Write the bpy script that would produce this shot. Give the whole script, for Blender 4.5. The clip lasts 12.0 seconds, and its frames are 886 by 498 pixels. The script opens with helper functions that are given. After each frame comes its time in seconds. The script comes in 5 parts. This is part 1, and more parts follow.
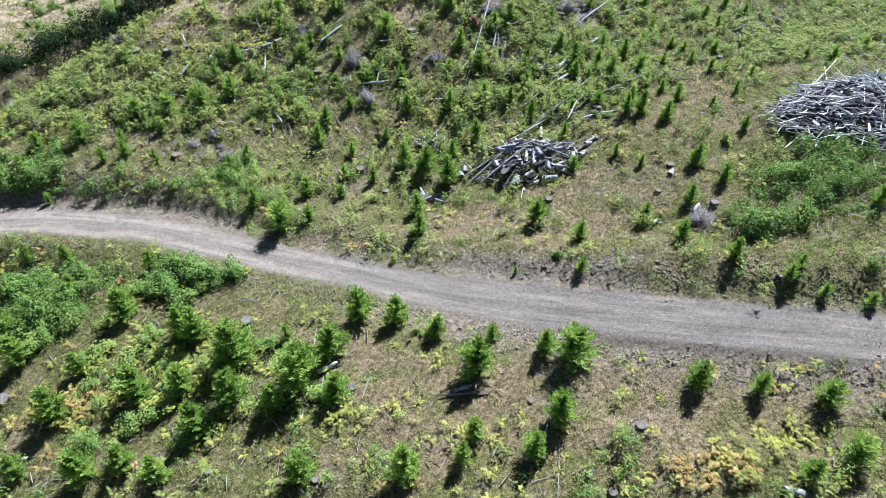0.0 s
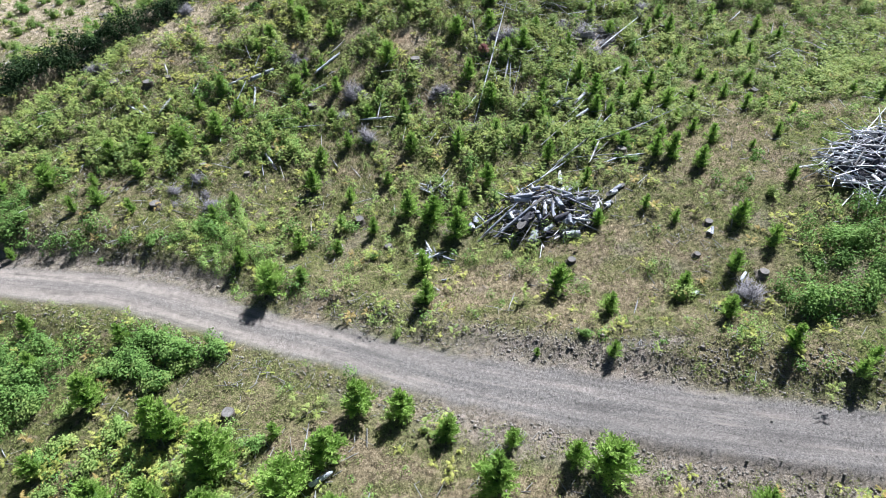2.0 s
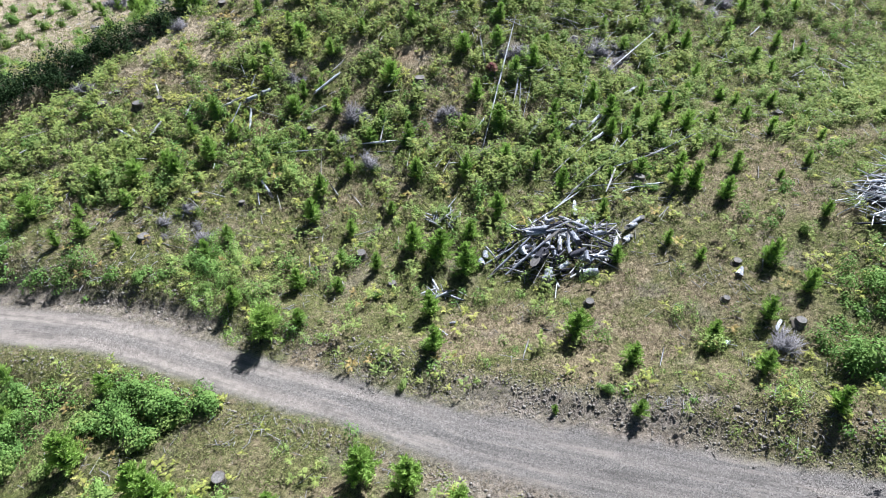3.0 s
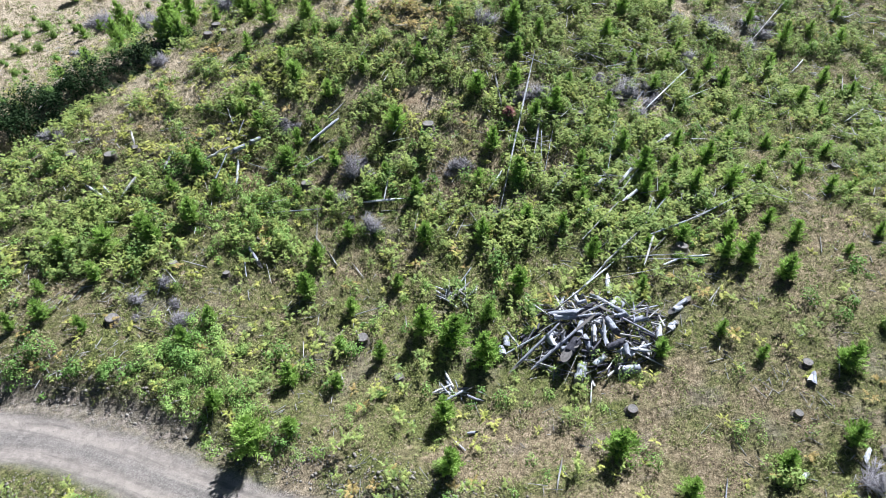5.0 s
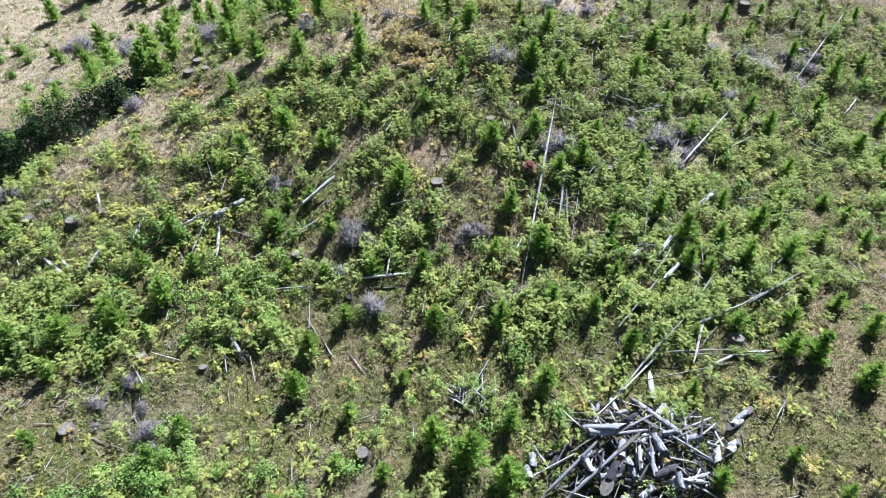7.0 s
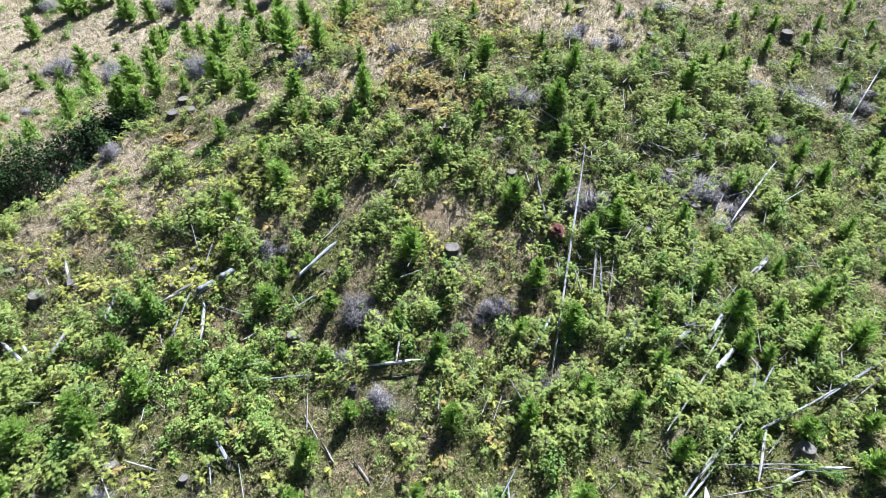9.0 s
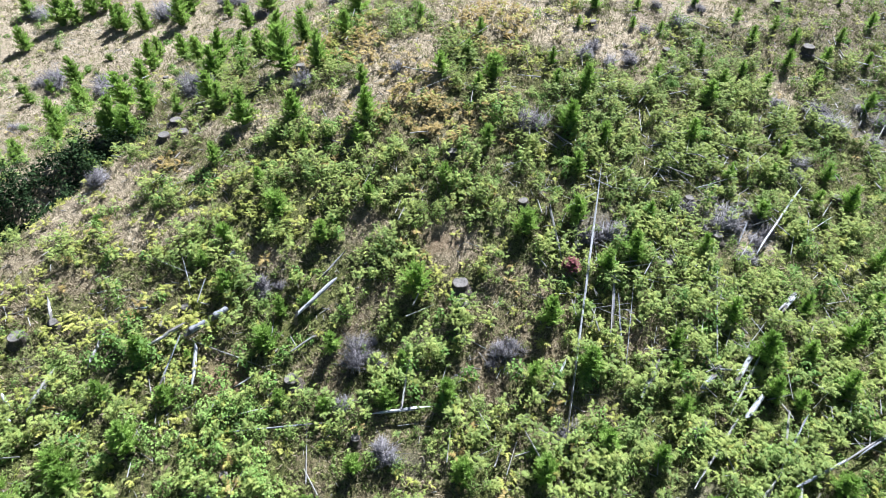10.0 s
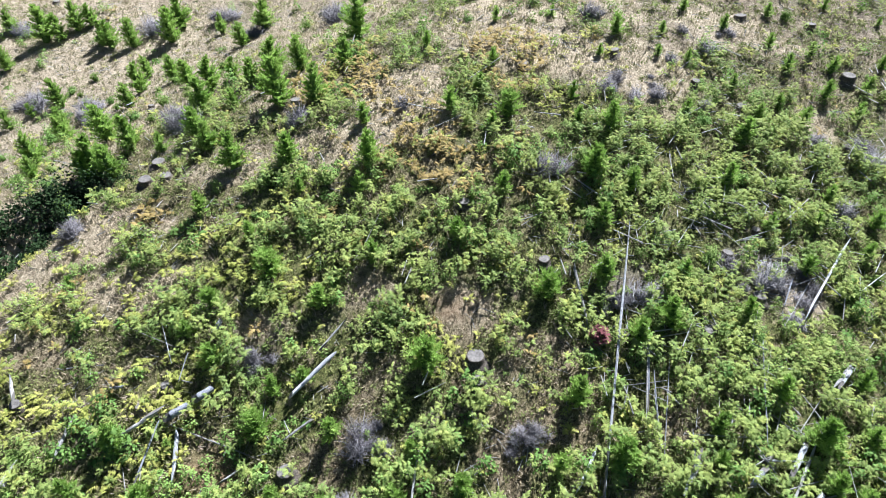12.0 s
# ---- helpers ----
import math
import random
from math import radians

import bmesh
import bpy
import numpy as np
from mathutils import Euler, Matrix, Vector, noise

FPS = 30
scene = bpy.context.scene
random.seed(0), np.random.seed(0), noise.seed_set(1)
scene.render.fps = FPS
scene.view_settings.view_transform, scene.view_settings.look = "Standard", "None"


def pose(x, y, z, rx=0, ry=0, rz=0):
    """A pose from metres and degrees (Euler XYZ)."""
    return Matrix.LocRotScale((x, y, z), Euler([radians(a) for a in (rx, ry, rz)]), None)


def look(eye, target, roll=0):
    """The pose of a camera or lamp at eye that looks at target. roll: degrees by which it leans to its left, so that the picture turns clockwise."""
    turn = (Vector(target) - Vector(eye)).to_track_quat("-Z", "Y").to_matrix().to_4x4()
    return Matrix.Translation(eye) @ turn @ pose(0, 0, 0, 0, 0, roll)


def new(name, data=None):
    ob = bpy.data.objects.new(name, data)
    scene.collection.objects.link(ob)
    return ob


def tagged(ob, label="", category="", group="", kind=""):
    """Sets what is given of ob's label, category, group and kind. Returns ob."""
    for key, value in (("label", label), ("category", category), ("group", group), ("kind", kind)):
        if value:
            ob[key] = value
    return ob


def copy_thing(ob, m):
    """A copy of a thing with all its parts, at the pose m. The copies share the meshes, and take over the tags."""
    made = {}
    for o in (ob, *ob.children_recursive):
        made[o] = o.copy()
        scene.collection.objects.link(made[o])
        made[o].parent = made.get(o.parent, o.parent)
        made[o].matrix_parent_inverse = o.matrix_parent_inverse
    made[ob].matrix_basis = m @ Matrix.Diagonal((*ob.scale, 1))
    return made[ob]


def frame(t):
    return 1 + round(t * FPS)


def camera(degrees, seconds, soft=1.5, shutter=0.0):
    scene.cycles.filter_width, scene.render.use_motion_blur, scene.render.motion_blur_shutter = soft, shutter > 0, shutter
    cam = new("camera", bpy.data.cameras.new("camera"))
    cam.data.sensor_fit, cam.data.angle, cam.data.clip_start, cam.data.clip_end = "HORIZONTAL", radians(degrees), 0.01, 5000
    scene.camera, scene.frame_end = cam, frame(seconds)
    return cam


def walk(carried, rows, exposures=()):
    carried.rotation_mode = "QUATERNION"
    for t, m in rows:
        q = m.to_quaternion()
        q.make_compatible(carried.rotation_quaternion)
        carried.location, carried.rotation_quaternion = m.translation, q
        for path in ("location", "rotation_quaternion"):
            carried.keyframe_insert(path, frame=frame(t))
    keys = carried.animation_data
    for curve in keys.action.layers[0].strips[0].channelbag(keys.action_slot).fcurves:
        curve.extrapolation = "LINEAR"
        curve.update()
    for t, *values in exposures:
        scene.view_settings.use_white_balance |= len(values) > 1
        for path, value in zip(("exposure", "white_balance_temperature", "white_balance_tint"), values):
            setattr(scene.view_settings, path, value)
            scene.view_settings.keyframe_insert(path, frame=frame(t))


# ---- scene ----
# ---- the camera's way: a level flight over the slope ----
cam = camera(73.7, 12.0, soft=0.4)
PATH = [
    (0, (0.186, 0.115, 28.966), (0.178, 2.204, 27.103), -0.1),
    (0.5, (0.041, 1.814, 29.016), (0.034, 3.902, 27.150), -0.1),
    (1, (-0.060, 3.629, 29.028), (-0.069, 5.715, 27.160), -0.1),
    (1.5, (-0.221, 5.538, 29.019), (-0.232, 7.626, 27.153), -0.2),
    (2, (-0.542, 7.539, 29.007), (-0.549, 9.628, 27.142), -0.1),
    (2.5, (-0.865, 9.582, 29.002), (-0.871, 11.672, 27.139), -0.0),
    (3, (-1.106, 11.627, 29.023), (-1.114, 13.719, 27.161), -0.1),
    (3.2, (-1.170, 12.474, 29.022), (-1.182, 14.566, 27.161), -0.1),
    (4.8, (-2.008, 19.232, 29.232), (-2.016, 21.319, 27.366), -0.0),
    (5, (-2.104, 20.076, 29.254), (-2.111, 22.163, 27.388), -0.1),
    (5.5, (-2.262, 22.233, 29.347), (-2.271, 24.315, 27.475), -0.2),
    (6, (-2.426, 24.378, 29.368), (-2.436, 26.459, 27.495), -0.2),
    (6.5, (-2.610, 26.517, 29.375), (-2.622, 28.596, 27.500), -0.3),
    (7, (-2.852, 28.599, 29.421), (-2.864, 30.678, 27.545), -0.3),
    (7.2, (-2.968, 29.408, 29.438), (-2.978, 31.487, 27.563), -0.2),
    (8.8, (-3.867, 35.281, 29.667), (-3.879, 37.348, 27.779), -0.4),
    (9, (-3.941, 35.938, 29.695), (-3.952, 38.006, 27.807), -0.3),
    (9.5, (-4.203, 37.628, 29.737), (-4.215, 39.694, 27.847), -0.4),
    (10, (-4.410, 39.187, 29.763), (-4.421, 41.252, 27.871), -0.4),
    (10.5, (-4.572, 40.645, 29.814), (-4.585, 42.707, 27.922), -0.4),
    (11, (-4.703, 42.001, 29.840), (-4.715, 44.062, 27.944), -0.4),
    (11.5, (-4.896, 43.330, 29.851), (-4.907, 45.391, 27.955), -0.5),
    (12, (-5.123, 44.758, 29.876), (-5.131, 46.817, 27.979), -0.5),
]
walk(cam, [(t, look(eye, target, roll)) for t, eye, target, roll in PATH], [(0, 1.36), (3, 1.34), (6, 1.43), (9, 1.52), (12, 1.54)])

# ---- light: high summer sun ahead and a little to the right, clear sky ----
SUN_AZ, SUN_EL = radians(30), radians(47)
world = bpy.data.worlds.new("world")
scene.world = world
world.use_nodes = True
wn = world.node_tree.nodes
sky = wn.new("ShaderNodeTexSky")
sky.sky_type, sky.sun_disc, sky.ozone_density = "NISHITA", False, 4.0
sky.sun_elevation, sky.sun_rotation = SUN_EL, SUN_AZ
wn["Background"].inputs["Strength"].default_value = 0.021
world.node_tree.links.new(sky.outputs["Color"], wn["Background"].inputs["Color"])
sun = new("sun", bpy.data.lights.new("sun", "SUN"))
sun.data.energy, sun.data.angle, sun.data.color = 5.0, radians(0.53), (1.0, 0.98, 0.975)
toward = Vector((math.sin(SUN_AZ) * math.cos(SUN_EL), math.cos(SUN_AZ) * math.cos(SUN_EL), math.sin(SUN_EL)))
sun.matrix_world = look(toward * 200, (0, 0, 0))


# ---- noise over the plan ----
def lattice(ix, iy, seed):
    h = np.sin(ix * 127.1 + iy * 311.7 + seed * 74.7) * 43758.5453
    return h - np.floor(h)


def vnoise(x, y, size, seed=0):
    """Smooth noise from 0 to 1 with blotches of that size in metres."""
    x, y = np.asarray(x, float) / size, np.asarray(y, float) / size
    ix, iy = np.floor(x), np.floor(y)
    fx, fy = x - ix, y - iy
    fx, fy = fx * fx * (3 - 2 * fx), fy * fy * (3 - 2 * fy)
    a, b = lattice(ix, iy, seed), lattice(ix + 1, iy, seed)
    c, d = lattice(ix, iy + 1, seed), lattice(ix + 1, iy + 1, seed)
    return (a * (1 - fx) + b * fx) * (1 - fy) + (c * (1 - fx) + d * fx) * fy


def fbm(x, y, size, seed=0):
    return 0.55 * vnoise(x, y, size, seed) + 0.3 * vnoise(x, y, size / 2.1, seed + 3) + 0.15 * vnoise(x, y, size / 4.3, seed + 7)


def smooth(a, b, v):
    t = np.clip((v - a) / (b - a), 0, 1)
    return t * t * (3 - 2 * t)


# ---- the lie of the land ----
# broad swells of the hillside, 16 m apart: one row per step ahead, from the near side
SWELLS = [
    (-5.12, -3.7, -2.61, -2.2, -1.8, -0.28, 0.2, 0.09, 0.05),
    (-3.65, -3.11, -2.37, -0.19, -0.21, -0.21, -0.09, -0.06, 0.05),
    (-2.27, -2.31, -2.04, -0.37, -1.35, -0.54, 0.57, 0.17, 0.11),
    (-2.01, -0.69, 0.06, -1.83, -2.49, -0.03, 2.46, 1.51, 0.43),
    (-1.99, 0.5, 0.86, -0.71, 1.08, -1.32, -1.44, 0.2, 0.31),
    (-2.85, -0.88, 1.43, 2.18, 3.18, 1, -0.28, 0.28, 0.44),
    (-2.47, -1.89, 0.21, 1.79, 1.9, 2.43, 2.66, 1.51, 1.13),
    (-1.78, -0.82, -1.9, -0.41, 2.15, 1.66, 1.13, 1.34, 1.83),
    (-1.48, 0.18, -0.94, 0.52, 3.74, 2.86, 2.05, 2.35, 2.94),
    (-1.29, -0.59, -0.18, 2.32, 5.43, 4.36, 3.5, 3.12, 3.3),
]
LEVEL = 2.31
ROAD = [(-75, 38.5), (-50, 40.6), (-35.3, 40), (-25.9, 38.7), (-21.1, 37.4), (-16.4, 35.7), (-11.9, 34.2), (-7.7, 32.9), (-3.7, 31.3), (-0, 29.8), (6.8, 27.7), (12.7, 25.8), (18.1, 24.3), (21.8, 23.3), (30, 21.2), (60, 14.0)]


def road_offset(x, y):
    """Distance across the road from its middle line, uphill positive, and the place along it."""
    x, y = np.asarray(x, float), np.asarray(y, float)
    best = np.full(x.shape, 1e9)
    side = np.zeros(x.shape)
    mid = np.zeros(x.shape + (2,))
    for (x0, y0), (x1, y1) in zip(ROAD, ROAD[1:]):
        dx, dy = x1 - x0, y1 - y0
        ll = dx * dx + dy * dy
        s = np.clip(((x - x0) * dx + (y - y0) * dy) / ll, 0, 1)
        px, py = x0 + s * dx, y0 + s * dy
        d = np.hypot(x - px, y - py)
        near = d < best
        best = np.where(near, d, best)
        side = np.where(near, np.sign(dx * (y - y0) - dy * (x - x0)), side)
        mid[near] = np.stack([px, py], -1)[near]
    return best * side, mid


def swell(x, y):
    z = np.full(np.shape(x), LEVEL)
    for j, row in enumerate(SWELLS):
        for i, h in enumerate(row):
            z = z + h * np.exp(-((x - (-64 + 16 * i)) ** 2 + (y - 16 * j) ** 2) / 392.0)
    return z


def gully(x, y):
    """The ravine behind the spur: across it and along it."""
    n = (x + 36) * -0.809 + (y - 65) * 0.588
    s = (x + 36) * 0.588 + (y - 65) * 0.809
    return n, s


def ground_z(x, y):
    x, y = np.asarray(x, float), np.asarray(y, float)
    z = swell(x, y)
    n, s = gully(x, y)
    deep = 2.3 * smooth(21, 9, s) * smooth(-0.5, 3.2, n) * (1 - smooth(4.2, 6.4, n))
    z = z - deep
    d, mid = road_offset(x, y)
    flat = swell(mid[..., 0], mid[..., 1])
    a = np.abs(d)
    keep = smooth(2.3, 5.0, a)
    rough = (fbm(x, y, 3.2, 5) - 0.5) * 0.5 + (fbm(x, y, 0.9, 9) - 0.5) * 0.22
    ruts = -0.05 * np.exp(-((a - 0.85) / 0.3) ** 2) + 0.03 * (fbm(x, y, 0.5, 2) - 0.5)
    ledge = -0.34 * smooth(-2.0, -2.25, d) * smooth(4, 10, x)
    bank = 0.45 * smooth(2.6, 4.2, d) * (1 - smooth(5, 9, d))
    return np.where(a < 12, flat + (z - flat) * keep, z) + rough * smooth(2.0, 3.4, a) + ruts * (a < 3) + ledge * (a < 8) + bank


def gz(x, y):
    return float(ground_z(np.array([x]), np.array([y]))[0])


# ---- what grows where: patches (x, y, half widths) of each kind ----
PATCHES = {}


def plant(kind, rows):
    PATCHES.setdefault(kind, []).extend(rows)


plant("Y", [
    (-18.5, 24.9, 5.7, 4.6), (-6.1, 19.6, 2.3, 1.2), (2.2, 17.6, 1.9, 1.4), (-1.4, 20.1, 1.3, 0.8), (19.4, 16.1, 3.5, 2), (20.7, 20.3, 2.5, 0.9),
    (-27.1, 67.9, 3.6, 1.8), (-14.6, 69.1, 3.3, 2.1), (15.2, 15.8, 1.7, 1.3), (-13.5, 89, 3.4, 7.1), (-30.7, 71.7, 4.7, 2.4), (3.6, 87.5, 5.1, 3.6),
    (-18.5, 71.5, 3.4, 1.4), (-30.6, 72.4, 3.2, 3), (-31.3, 65.5, 2.9, 1.8), (3.3, 81.7, 4.7, 2.2),
])
plant("Y", [(-22.9, 25.8, 2.8, 1.6), (-21.4, 22.4, 2.9, 1.6), (-22.4, 20.8, 1.5, 1.0), (-11.4, 19.9, 1.5, 0.8), (-6.8, 19.7, 1.3, 0.9)])
plant("T", [
    (-29.9, 31.3, 4.8, 3.6), (-19.9, 32.9, 4.8, 2.4), (28.0, 36.2, 5.2, 4.2), (23.5, 32.6, 3.2, 2.2), (-31, 42.8, 9.1, 1), (-37.9, 45.8, 3.7, 2.9), (-23.4, 59.8, 2.3, 1),
])
plant("G", [
    (-14.2, 24, 3, 2.9), (-6.1, 36.2, 2.8, 1.8), (12.8, 58.6, 13, 9.7), (2.1, 56.7, 3.5, 7), (36.9, 61.4, 9.6, 9.1), (-32.6, 52.5, 10, 4.5),
    (-15.8, 68.3, 11, 4.8), (9.5, 64.4, 8.9, 9.4), (19.2, 79.1, 11.6, 6.2), (6.1, 57.8, 6.2, 3.8), (11.4, 73.1, 10.7, 8.1), (8.5, 63.9, 7.7, 4.7),
    (-11.4, 71, 8.4, 3.2), (-18.1, 59.7, 1.4, 0.7),
])
plant("L", [
    (-18.5, 24.9, 2.6, 2.0), (-23.6, 21.7, 2.2, 1.2), (-13.4, 21.0, 2.2, 1.4), (-20.0, 22.5, 2.0, 1.2), (-9.6, 23.6, 1.2, 1.2), (-15.4, 19.2, 1.6, 1.0), (-21.5, 18.8, 1.8, 0.9), (-30.9, 30.4, 2.6, 2.6), (-13.5, 25.8, 1.5, 1.2),
    (-16.7, 40.1, 3.9, 3.3), (-17.6, 55.4, 4.6, 3), (-17.1, 54.8, 4.7, 2.6), (-19.5, 45.1, 3.1, 2.2),
])
plant("O", [
    (-25.4, 22, 3, 1.9), (13.5, 15, 2.3, 1.1), (-5.4, 77, 3, 3.3), (-6.4, 77, 3.3, 1.6), (-1.1, 86.6, 2.9, 4.8), (-11.2, 86.1, 2.5, 4.2),
    (-23.7, 73.9, 1.8, 1.1), (-7.4, 77.6, 3.9, 2.5), (-0.8, 86.9, 2.8, 4.3), (-14.4, 85.4, 2.3, 3.4), (-24, 74.2, 1.8, 1.5), (-8.4, 81.3, 2.7, 2.4),
])
plant("D", [
    (13, 18.2, 3.7, 1.4), (-2.9, 23.1, 3.2, 1.4), (-27, 20.3, 1.5, 2.8), (13.7, 39.2, 4.1, 4.4), (20.7, 47.8, 3.1, 6), (33.3, 53.7, 3.8, 2.3),
    (25.3, 53.2, 2.2, 9.3), (5.7, 20.8, 5, 1.2), (-10, 35, 3.2, 2.1), (-0.3, 59.7, 2.7, 5.3), (-11.1, 78.3, 5.6, 1.5), (-26.8, 69, 5.6, 1.6),
    (-32.2, 63.1, 3.9, 1.9), (-3.8, 66.5, 1.8, 1.1), (-9.4, 62.5, 2.6, 1.8), (21, 52.8, 2.2, 5.5), (-7.5, 52.3, 3.5, 1.6), (14.4, 42.3, 3.3, 1.7),
    (-28.9, 49.4, 4.3, 1.6), (-10.2, 78.8, 3.4, 1.6),
])
plant("D", [
    (-33.5, 79.8, 6.6, 8.6), (-30.7, 71.1, 2.8, 1.5), (-1.8, 62.6, 1.2, 1.4), (18.6, 92, 6, 3.4), (-40, 100.9, 11.9, 16), (-10.2, 62.1, 1.8, 1.1),
    (7.1, 92.9, 4.6, 3), (0.7, 22.2, 8.7, 1.7), (7, 18.4, 7.9, 2), (-2.5, 17.2, 4.1, 2.1), (16.4, 19.4, 7, 1.7), (9.6, 35.6, 6.2, 3.1),
    (17.1, 41, 2.8, 4.6), (4, 27.3, 9.4, 2.1), (-8.1, 25.3, 4.6, 2.2), (11.6, 37.5, 5.6, 3.8), (6.5, 33.7, 6.1, 1.7), (11.2, 21.2, 7.7, 2.1),
    (1.6, 37.7, 4.8, 2.2), (16.3, 37, 2.2, 2),
])
plant("D", [
    (16.2, 23.4, 5.2, 0.8), (-32.3, 67, 3.1, 1.8), (-29.9, 69.3, 3.4, 1.6), (-26.9, 71.6, 3.5, 1.8), (-19.5, 76.8, 3, 1.3), (-14, 79, 4, 1.6),
    (-9.6, 80.2, 3.6, 1.7), (-7.1, 83.7, 3, 2.9), (-8.6, 82.4, 3.9, 2.6), (-12.7, 79.4, 2.5, 1.2), (-26.6, 73.1, 2.8, 1.6), (-25.2, 68.8, 3.5, 1.7),
    (-28.6, 64.9, 2.9, 1.4), (-18.4, 105.8, 7.7, 14.8), (0, 91, 7.2, 6.2), (8.2, 86.6, 5.1, 3.6), (-6.1, 78.9, 2.2, 1.5), (-18.4, 86.4, 2.6, 3.6),
])
# small openings and yellowing bracken on the upper slope
plant("D", [
    (-9.8, 68.3, 1.3, 1.0), (-2.4, 63.6, 1.2, 0.9), (-12.0, 59.7, 1.6, 1.1), (-0.7, 55.8, 1.3, 1.0), (-15.6, 66.5, 1.2, 0.9), (7.3, 61.6, 1.3, 1.0),
    (-27.9, 58.6, 1.6, 1.2), (-4.5, 67.5, 1.4, 1.1), (15.9, 68.5, 1.4, 1.1), (4.6, 57.2, 1.3, 1.0),
])
plant("Y", [
    (-24.5, 67.8, 2.6, 1.8), (-18.5, 70.4, 2.6, 1.8), (-20.4, 58.8, 2.4, 1.6), (-25.8, 61.4, 2.4, 1.8), (-30.2, 63.7, 2.4, 1.8), (-17.9, 56.3, 2.2, 1.5),
    (-15.0, 73.5, 2.4, 1.6), (-5.2, 64.6, 1.8, 1.4), (-20.4, 62.9, 2.4, 1.8), (-1.8, 59.6, 1.8, 1.4),
])
# bare crest and openings in the bracken
plant("D", [
    (-31.7, 70.1, 2.2, 1.2), (-29.6, 71.2, 2.2, 1.2), (-28.1, 73.2, 2.2, 1.3), (-25.9, 74.0, 2, 1.2), (-22.5, 73.2, 1.5, 1),
    (-21.9, 77.1, 1.8, 1.2), (-18.7, 78.4, 2, 1.2), (-14.4, 78.3, 2.4, 1.4), (-12.1, 78.4, 2.2, 1.4), (-10.3, 79.5, 2.2, 1.6),
    (-8.5, 81.9, 2.2, 2), (-6.9, 83.4, 2, 2.4), (14.5, 92.7, 3, 2.5), (4.8, 87.1, 1.6, 3), (18.4, 91.2, 2.5, 2.2),
    (9.6, 94.1, 2.5, 3), (22.3, 83.4, 1.5, 1.8), (-2.1, 62.9, 0.9, 1.8), (-17.3, 59.8, 1.5, 1.1), (-10.8, 62.9, 1.4, 0.8),
])
plant("M", [
    (14.7, 30.8, 4.8, 2.3), (21.4, 28.8, 6.4, 2.3), (-29.9, 44.1, 6.7, 2.8), (-11.7, 29.9, 5.8, 2.4), (6.5, 15.1, 4.4, 0.9), (-23.6, 62.3, 6.9, 3.7),
    (-17.7, 50.2, 4.8, 2.8), (27.9, 93.5, 3.8, 4.4), (4.6, 16.8, 4, 1.3), (-25.1, 45.5, 4.7, 3.6), (7.6, 22.7, 2.8, 0.9), (-5.7, 37, 5.3, 2.7),
    (-10.6, 40.6, 3.3, 2.4), (18, 28.4, 7.1, 1.8), (19.2, 40.6, 2.4, 3.9), (27, 29.9, 3, 2.1),
])
plant("B", [
    (5.2, 68.4, 1.6, 1.3), (-9.1, 60.7, 1.2, 0.8), (15.8, 90.6, 2.4, 2), (9.0, 84.4, 1.6, 1.2), (25.3, 80.9, 1.5, 1.4), (-1.0, 60.7, 1.0, 0.8), (-15.6, 64.5, 0.9, 0.7), (15.5, 69.6, 1.6, 1.2),
    (-22.4, 48.5, 2, 1.7), (14.6, 69.3, 3.3, 2.6), (29.2, 80.8, 2.7, 3.3), (14, 70.4, 2.8, 2), (8.8, 30.7, 7.3, 1),
])
plant("S", [
    (-4.7, 67.2, 1.3, 0.8), (-28, 71.2, 0.9, 0.6), (-17, 58.8, 1.4, 0.9),
])


def field(kind, x, y):
    v = np.zeros(np.shape(x))
    wob = (fbm(x, y, 2.6, 31) - 0.5) * (2.0 if kind == "D" else 1.3)
    for px, py, rx, ry in PATCHES.get(kind, ()):
        d = np.hypot((x - px) / rx, (y - py) / ry)
        v = np.maximum(v, 1 - smooth(0.65, 1.15, d + wob))
    if kind == "D":
        n, s = gully(x, y)
        v = np.maximum(v, smooth(4.5, 7, n) * (0.72 + 0.5 * fbm(x, y, 4, 91)))
        v = v * (0.30 + 0.95 * np.maximum(smooth(0.32, 0.62, fbm(x, y, 1.7, 93)), 0.8 * smooth(60, 68, y)))
    return np.clip(v, 0, 1)


def lushness(x, y, size=5, seed=51, cut=0.47):
    """How green the cover is: bracken patches and blotches between them, thin below the track and past the ravine."""
    spread = 0.75 * smooth(cut - 0.08, cut + 0.1, fbm(x, y, size, seed))
    spread = spread * (0.12 + 0.12 * smooth(31, 36, y) + 0.76 * smooth(46, 57, y)) * (1 - 0.75 * smooth(4, 7, gully(x, y)[0]))
    spread = np.clip(spread + 0.35 * smooth(54, 60, y) * (1 - smooth(80, 86, y)) * smooth(1, -2, gully(x, y)[0]), 0, 1) * (1 - 0.92 * field("D", x, y))
    open_crest = smooth(84, 92, y) * smooth(4, 14, x) * smooth(0.35, 0.6, fbm(x, y, 5, 67))
    return np.maximum(field("G", x, y) * (1 - 0.7 * field("D", x, y)), spread) * (1 - 0.9 * open_crest)


def mound(x, y):
    """Humps of the plant cover, with low gaps between them."""
    return smooth(0.38, 0.58, 0.45 * vnoise(x, y, 1.9, 19) + 0.55 * vnoise(x, y, 0.85, 23))


